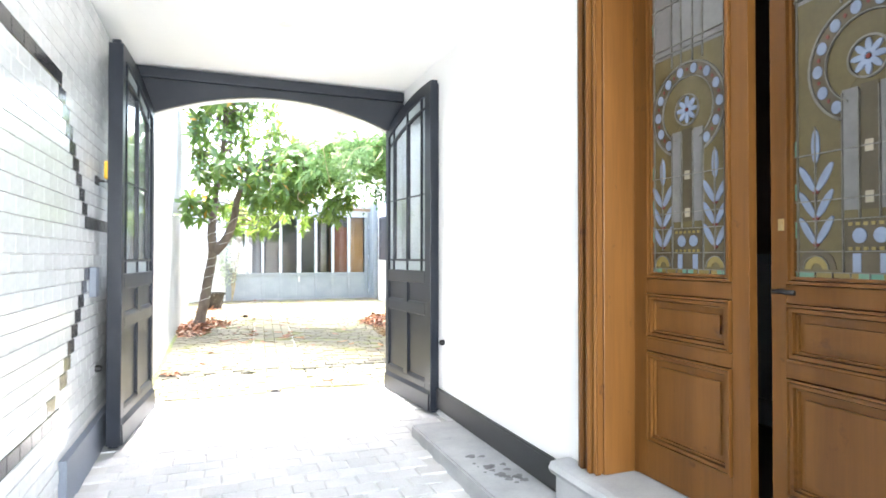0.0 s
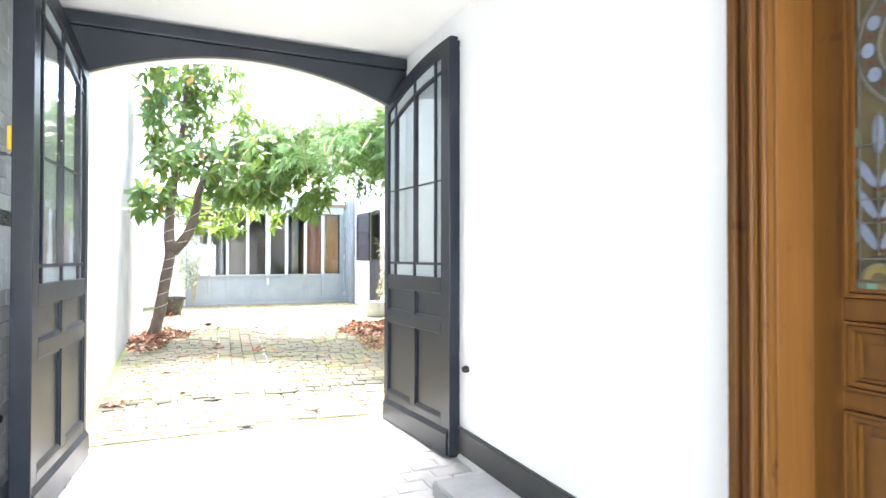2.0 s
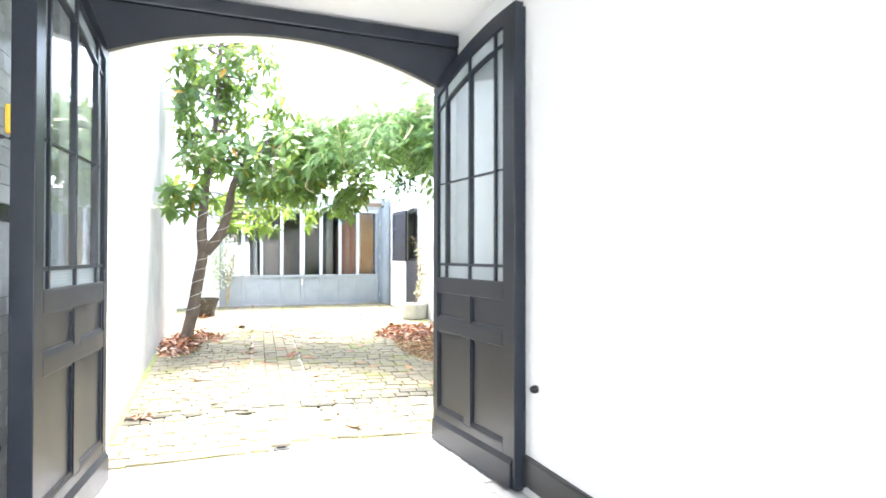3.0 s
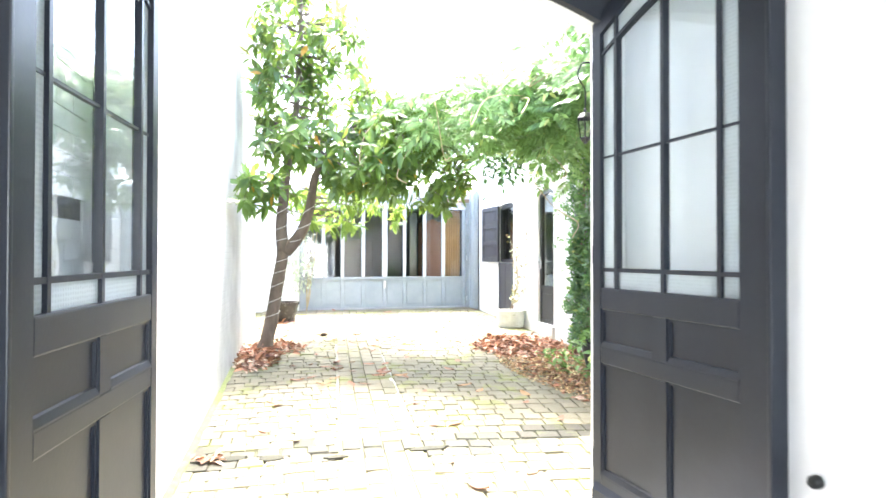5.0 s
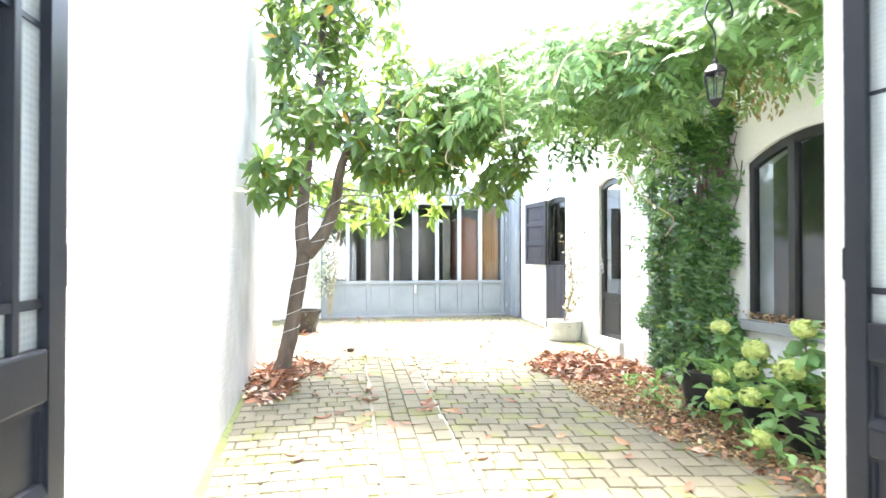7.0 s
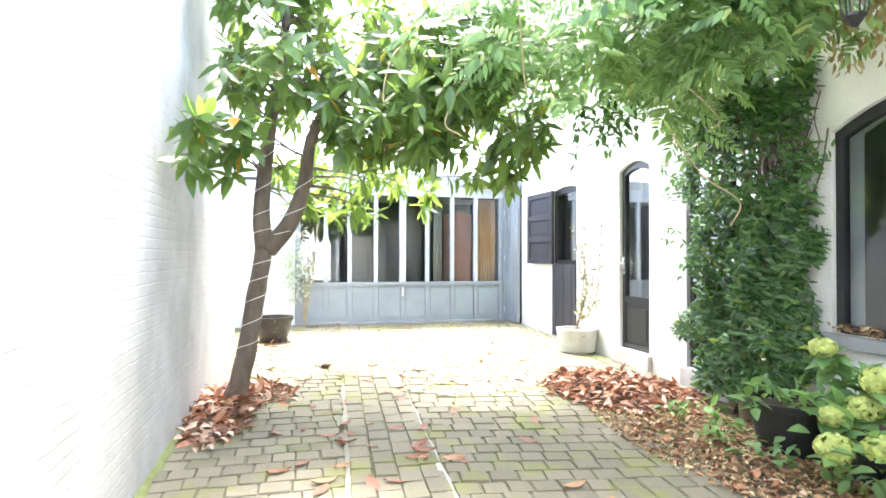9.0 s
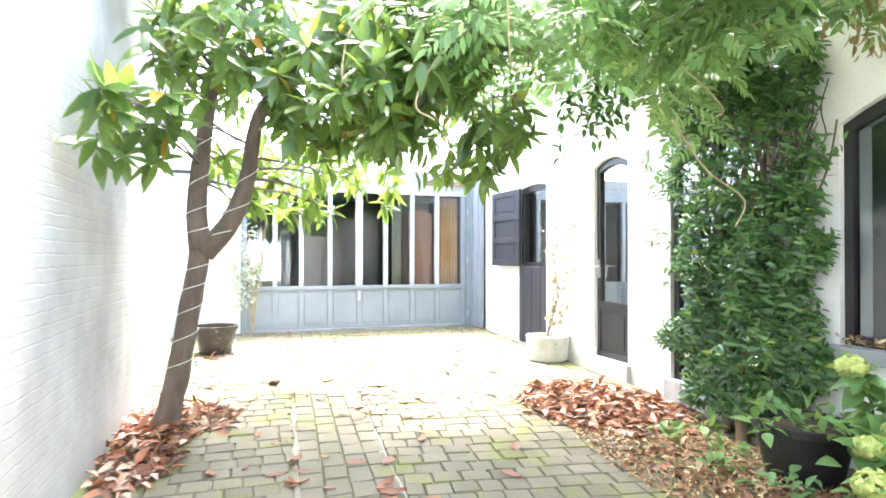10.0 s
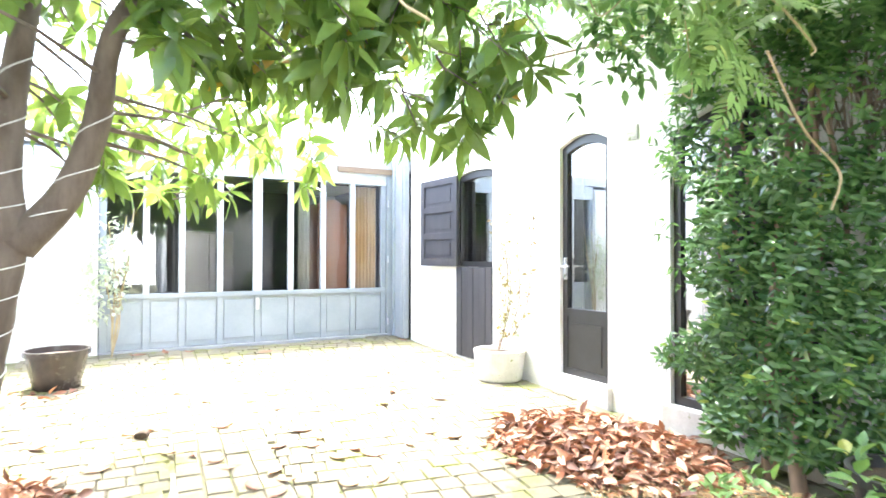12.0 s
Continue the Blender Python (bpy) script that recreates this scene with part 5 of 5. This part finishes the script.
litter("leaf_pile", [((3.05, 10.35), (0.62, 0.85), 0.13, 1700, 0.15), ((2.85, 10.5), (0.5, 0.4), 0.05, 250, 0)], LITTER, "heap of red-brown fallen magnolia leaves by the wall")
litter("leaf_pile", [((-0.48, 10.35), (0.26, 0.75), 0.07, 420, 0), ((-0.35, 10.95), (0.45, 0.5), 0.07, 330, 0), ((-0.35, 13.4), (0.3, 0.3), 0.02, 30, 0), ((-0.55, 7.05), (0.12, 0.07), 0.015, 14, 0)], LITTER, "red-brown fallen leaves round the tree base")
litter("leaf_litter", [((3.0, 8.8), (0.60, 1.5), 0.04, 4200, 0.12), ((3.25, 7.3), (0.6, 0.8), 0.03, 500, 0)], LITTER2, "mixed dry leaves along the planting strip", (0.022, 0.062))
litter("leaf_litter", [((2.95, 7.9), (0.45, 1.0), 0.03, 240, 0.12), ((2.95, 9.0), (0.5, 0.7), 0.03, 220, 0.1)], LITTER, "red-brown leaves strewn round the plant pots", (0.05, 0.11))
out = []
for _ in range(260):
    y = rng.uniform(7.45, 8.85)
    out.append((Vector((YR - 0.06 + rng.uniform(0, 0.14), y, 1.005 + rng.uniform(0, 0.05))), rand_dir(-0.2), Vector((0, 0, 1)) + rand_dir() * 0.5, rng.uniform(0.03, 0.065), 0.024))
tagged(leaf_cloud("sill_leaves", out, LITTER2, None, "", 0.3), "dry brown leaves heaped on the window sill", "leaf litter", "", "stuff")

fallen = []
for k in range(4):
    bm = bmesh.new()
    L, W = 0.13, 0.055
    rows = []
    for i in range(6):
        f = i / 5
        w = W * math.sin(math.pi * min(1, f * 0.94 + 0.03)) * 0.5
        zc = 0.006 + 0.016 * (f - 0.5) ** 2 * (1 + k) * 0.8
        rows.append([bm.verts.new(((f - 0.5) * L, -w, zc + 0.003 + 0.003 * k)), bm.verts.new(((f - 0.5) * L, 0, zc)), bm.verts.new(((f - 0.5) * L, w, zc + 0.006))])
    for a, b in zip(rows, rows[1:]):
        for j in range(2):
            bm.faces.new((a[j], a[j + 1], b[j + 1], b[j]))
    fallen.append(to_mesh("fallen_leaf", bm, LITTER if k != 2 else LITTER2, True))
for i in range(122):
    if i < 62:
        y = rng.uniform(8.2, 13.2)
        x = rng.uniform(-0.5, 2.9)
    elif i < 95:
        y, x = rng.uniform(9.0, 11.6), rng.gauss(0.75, 0.4)
    elif i < 105:
        y, x = rng.uniform(12, 15.1), rng.uniform(0.2, 3.7)
    else:
        y, x = rng.uniform(6.2, 8.5), rng.uniform(-0.6, 2.6)
    ob = new("fallen_leaf", fallen[i % 4])
    s = rng.uniform(0.7, 1.4)
    ob.matrix_basis = pose(x, y, G(y) + 0.004, rng.uniform(-8, 8), rng.uniform(-8, 8), rng.uniform(0, 360)) @ Matrix.Scale(s, 4)
    tagged(ob, "single red-brown fallen leaf on the stone setts", "leaf", "scattered fallen leaves")
cone = thing("seed_cone", "dark magnolia seed cone lying on the setts", "cone", at=pose(0.41, 11.92, G(11.92)))
bm = bmesh.new()
bmesh.ops.create_icosphere(bm, subdivisions=2, radius=0.035, matrix=pose(0, 0, 0.03) @ Matrix.Diagonal((1.4, 1, 0.9, 1)))
for v in bm.verts:
    v.co += v.co * 0.25 * noise.noise(v.co * 60)
part("body", bm, SOIL, cone)

# lantern on a bracket
lan = thing("wall_lantern", "black iron lantern with glass panes on a curled bracket", "lantern", at=pose(2.44, 7.5, 2.56) @ Matrix.Scale(0.85, 4))
part("cap", lathe([(0.085, 0.20), (0.09, 0.21), (0.05, 0.26), (0.02, 0.275), (0.018, 0.30), (0.006, 0.32)], 6), IRON, lan)
part("base", lathe([(0.015, -0.05), (0.045, -0.01), (0.055, 0.0), (0.05, 0.012)], 6), IRON, lan)
for k in range(6):
    a = math.pi * k / 3
    part("frame_bar", tube(bmesh.new(), [(0.052 * math.cos(a), 0.052 * math.sin(a), 0.01), (0.082 * math.cos(a), 0.082 * math.sin(a), 0.205)], 0.005, 5), IRON, lan)
p = part("glass", lathe([(0.046, 0.012), (0.075, 0.20)], 6), GLASS, lan)
p.visible_shadow = False
part("bracket", tube(bmesh.new(), smooth_path([(0, 0, 0.31), (0, 0, 0.50), (-0.08, 0, 0.64), (-0.02, 0, 0.78), (0.12, 0, 0.76), (0.15, 0, 0.66), (0.10, 0, 0.62)], 6), 0.008, 6), IRON, lan, smooth=True)
part("bracket_arm", tube(bmesh.new(), smooth_path([(-0.02, 0, 0.78), (0.4, 0, 0.84), (0.9, 0, 0.85), (1.36, 0, 0.80)], 6), 0.009, 6), IRON, lan, smooth=True)

# fittings on the tiled wall
hk = thing("wall_hook", "black iron gate hook with a yellow padlock tag", "hook", at=pose(PL, 4.60, 2.03))
part("plate", boxes((0.0, 0.012, -0.05, 0.05, -0.03, 0.03), bevel=0.003), IRON, hk)
part("arm", tube(bmesh.new(), [(0.01, -0.02, 0), (0.05, -0.02, -0.005), (0.06, 0.06, 0.0), (0.06, 0.09, 0.03)], 0.009, 7), IRON, hk)
part("tag", boxes((0.04, 0.065, 0.03, 0.09, 0.02, 0.15), bevel=0.012), YELLOW, hk, "yellow plastic padlock tag")
lk = thing("lock_keep", "dark iron lock keep on the tiled wall", "lock", at=pose(PL, 4.45, 1.33))
part("case", boxes((0.0, 0.04, -0.05, 0.07, -0.10, 0.10), bevel=0.006), PLINTH, lk)
sb = thing("wall_stop", "small black rubber stop on the tiled wall", "door stop", at=pose(PL, 4.62, 0.72, 0, 90, 0))
part("rubber", lathe([(0.021, 0), (0.024, 0.008), (0.022, 0.03), (0.014, 0.04)], 14), IRON, sb)
sp = thing("ceiling_spot", "small white recessed ceiling fitting", "ceiling light", at=pose(0.42, 4.35, CEILZ - 0.012))
part("ring", lathe([(0.05, 0), (0.055, 0.004), (0.055, 0.012)], 20), WIRE, sp)

gs = thing("gate_stop", "small dark iron gate stop set in the floor", "gate stop", at=pose(0.48, 5.93, G(5.93)))
part("plate", boxes((-0.055, 0.055, -0.03, 0.03, -0.01, 0.014), (-0.03, 0.03, -0.012, 0.012, 0.014, 0.03), bevel=0.004), IRON, gs)
vb = thing("wall_vent", "small off-white vent cover on the house wall", "vent", at=pose(YR, 10.78, 2.52))
part("cover", boxes((-0.02, 0.0, -0.06, 0.06, -0.06, 0.06), (-0.026, -0.018, -0.045, 0.045, -0.04, -0.028), (-0.026, -0.018, -0.045, 0.045, -0.006, 0.006), (-0.026, -0.018, -0.045, 0.045, 0.028, 0.04), bevel=0.003), CONCRETE, vb)

# ---- small pieces: tiles and setts ----
TP, TR_ = 0.164, 0.0835
def dark_tile(row, y):
    """Dark border tiles: two bands, a stepped edge between them and a row towards the gate."""
    if row in (29, 7):
        return y < 3.56
    if row == 20:
        return y > 4.24
    if 20 < row < 29:
        start = 3.53 + (28 - row) * 0.082
    elif 7 < row < 17:
        start = 3.52 + (row - 8) * 0.095
    else:
        return False
    return start - TP / 2 <= y < start + TP / 2


tile_mesh = {}
def tile_data(length, material, key):
    if (length, key) not in tile_mesh:
        bm = boxes((-0.012, 0.0, 0.002, length - 0.002, 0.002, TR_ - 0.002))
        bmesh.ops.bevel(bm, geom=[e for e in bm.edges if all(v.co.x > -0.001 for v in e.verts)], offset=0.003, segments=1, affect='EDGES')
        tile_mesh[(length, key)] = to_mesh("tile", bm, material)
    return tile_mesh[(length, key)]


tw, td = tile_data(TP, TILE_W, 0), tile_data(TP, TILE_D, 1)
count = 0
rest = bmesh.new()
restd = bmesh.new()
for row in range(0, 38):
    z = 0.01 + row * TR_
    off = (row % 2) * TP / 2
    for k in range(-20, 36):
        y = k * TP + off
        if y + TP > 5.72 or (y + TP > 3.72 and z < 0.36):
            continue
        dark = dark_tile(row, y)
        if 2.75 < y < 4.6 and 0.5 < z < 3.0 and (dark or count < 290):
            ob = new("tile", td if dark else tw)
            ob.parent = wall_passage_left
            ob.location = (PL, y, z)
            count += 1
        else:
            box(restd if dark else rest, PL - 0.012, PL - rng.uniform(0, 0.0012), y + 0.002, y + TP - 0.002, z + 0.002, z + TR_ - 0.002)
tagged(part("tiles", rest, TILE_W, wall_passage_left), kind="stuff")
tagged(part("tiles", restd, TILE_D, wall_passage_left), kind="stuff")

floor = new("paving")
tagged(floor, "mossy stone sett paving sloping gently up the yard", "paving", "", "structure")
sett_data = []
for k in range(6):
    bm = boxes((-0.5, 0.5, -0.5, 0.5, -0.06, 0.0))
    r2 = random.Random(k)
    for v in bm.verts:
        v.co += Vector((r2.uniform(-0.045, 0.045), r2.uniform(-0.045, 0.045), 0))
    bmesh.ops.bevel(bm, geom=[e for e in bm.edges if all(v.co.z > -0.01 for v in e.verts)], offset=0.045, segments=1, affect='EDGES')
    for v in bm.verts:
        if v.co.z > -0.001:
            v.co.z = 0.006
        elif v.co.z > -0.05:
            v.co.z = -0.007
    sett_data.append(to_mesh("sett", bm, SETT))
template = [([tuple(v.co) for v in me.vertices], [tuple(p.vertices) for p in me.polygons]) for me in sett_data]
tilt = math.degrees(math.atan(SLOPE))
rv, rf, gv, gf, wv, wf = [], [], [], [], [], []
made = 0


def lay(x, y, w, l, rot, grey=False, near=False):
    global made
    z = G(y) + rng.uniform(-0.004, 0.004)
    m = pose(x, y, z, tilt + rng.uniform(-0.8, 0.8), rng.uniform(-0.8, 0.8), rot) @ Matrix.Diagonal((w - 0.005, l - 0.005, 1, 1))
    k = rng.randrange(6)
    if near and made < 300:
        ob = new("sett", sett_data[k])
        ob.parent = floor
        ob.matrix_basis = m
        made += 1
        return
    V, F = (gv, gf) if grey else (rv, rf)
    # setts in an uneven band across the yard take a much darker tone
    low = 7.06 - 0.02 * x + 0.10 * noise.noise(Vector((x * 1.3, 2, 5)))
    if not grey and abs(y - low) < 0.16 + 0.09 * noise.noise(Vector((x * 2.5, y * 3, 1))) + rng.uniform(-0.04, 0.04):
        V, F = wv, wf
    o = len(V)
    V += [tuple(m @ Vector(c)) for c in template[k][0]]
    F += [tuple(i + o for i in f) for f in template[k][1]]


SW, SL = 0.160, 0.152
DRIFT = 0.055
y = GATE_Y + 0.20
row = 0
while y < 15.2:                                       # left field, courses across
    edge = 0.415 + DRIFT * (y - 9)
    x = YL + 0.03 - (row % 2) * SW / 2
    while x < edge - 0.03:
        wd_ = SW * rng.uniform(0.86, 1.14)
        a, e = max(x, YL + 0.02), min(x + wd_, edge)
        if e - a > 0.05:
            lay((a + e) / 2, y + SL / 2 + rng.uniform(-0.006, 0.006), e - a, SL, rng.uniform(-2.5, 2.5), near=8.6 < y < 11.0)
        x += wd_
    y += SL
    row += 1
for k, x in enumerate((0.50, 0.645, 0.79, 0.925)):   # middle band, courses along the way
    y = GATE_Y + 0.20 + 0.07 * k
    while y < 15.1:
        l = rng.uniform(0.19, 0.23)
        lay(x + 0.01 + DRIFT * (y - 9), y + l / 2, 0.140, l, -3, near=8.6 < y < 11.0)
        y += l
SKEW = math.tan(radians(9))
for row in range(-14, 84):                            # right field, slightly skewed courses
    at_ = 0.75 + (row % 2) * SW / 2
    while at_ < YR - 0.05:
        a = at_
        wd_ = SW * rng.uniform(0.86, 1.14)
        at_ += wd_
        y = 7.0 + row * SL - (a - 1.0) * SKEW
        edge = 1.01 + DRIFT * (y - 9)
        e = min(a + wd_, YR - 0.02)
        a = max(a, edge)
        if e - a < 0.05 or y < GATE_Y + 0.25 or y > 15.15:
            continue
        lay((a + e) / 2, y + rng.uniform(-0.006, 0.006), e - a, SL, -9 + rng.uniform(-2.5, 2.5), near=8.6 < y < 10.6 and a < 2.6)
for cx, cy, w, l in ((0.93, 6.93, 0.17, 0.05), (0.28, 6.91, 0.12, 0.04), (-0.42, 7.03, 0.16, 0.06), (-0.15, 6.98, 0.12, 0.07)):   # irregular dark patches along the band
    bm = bmesh.new()
    prism(bm, [(cx + w * math.cos(i * 0.524) * (0.75 + 0.4 * noise.noise(Vector((i * 1.7, cx * 9, 2)))), cy + l * math.sin(i * 0.524) * (0.75 + 0.4 * noise.noise(Vector((i * 2.1, cx * 5, 6))))) for i in range(12)], 'z', G(cy) - 0.01, G(cy) + 0.011)
    part("dark_patch", bm, PATCH_DARK, floor, "dark irregular patch across the setts")
y, row = -3.2, 0
while y < GATE_Y + 0.1:                               # passage, grey setts laid askew
    x = PL + 0.02 - (row % 2) * 0.10
    while x < 1.72:
        if x > PL - 0.02 and not (x + 0.2 > 1.40 and 2.6 < y < 4.3):
            lay(x + 0.10, y + 0.07, 0.20, 0.14, 0, grey=True)
        x += 0.20
    y += 0.14
    row += 1
for V, F, mt, nm in ((rv, rf, SETT, "setts"), (gv, gf, SETT_GREY, "passage_setts"), (wv, wf, SETT_DARK, "silted_setts")):
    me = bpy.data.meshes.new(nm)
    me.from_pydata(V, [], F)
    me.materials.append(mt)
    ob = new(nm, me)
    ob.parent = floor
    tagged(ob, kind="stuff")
for x, w, ya, yb in ((0.425, 0.020, 8.3, 11.2), (0.985, 0.028, 7.3, 10.9)):
    bm = bmesh.new()
    n = 60
    vs = []
    for i in range(n + 1):
        yy = ya + (yb - ya) * i / n
        ww = w * max(0.1, 0.9 + 0.9 * noise.noise(Vector((x * 7, yy * 4, 0))))
        xx = x + DRIFT * (yy - 9) + 0.012 * noise.noise(Vector((yy * 2, x, 3)))
        vs.append([bm.verts.new((xx + q * ww, yy, G(yy) + h)) for q, h in ((-1, -0.02), (-0.85, 0.003), (0.85, 0.003), (1, -0.02))])
    for a, b in zip(vs, vs[1:]):
        for j in range(3):
            bm.faces.new((a[j], a[j + 1], b[j + 1], b[j]))
    part("cement_strip", bm, STRIP if x > 0.9 else STRIP_DULL, floor, "pale cement strip between the setts")
bm = bmesh.new()
vs = []
for i in range(41):
    yy = GATE_Y + 0.35 + 3.8 * i / 40
    ww = 0.035 + 0.025 * noise.noise(Vector((yy * 4, 0, 0)))
    vs.append([bm.verts.new((YL + 0.0, yy, G(yy) + 0.03)), bm.verts.new((YL + ww, yy, G(yy) + 0.014)), bm.verts.new((YL + ww + 0.02, yy, G(yy) - 0.01))])
for a, b in zip(vs, vs[1:]):
    for j in range(2):
        bm.faces.new((a[j], a[j + 1], b[j + 1], b[j]))
part("moss", bm, MOSS, floor, "bright green moss along the wall foot")
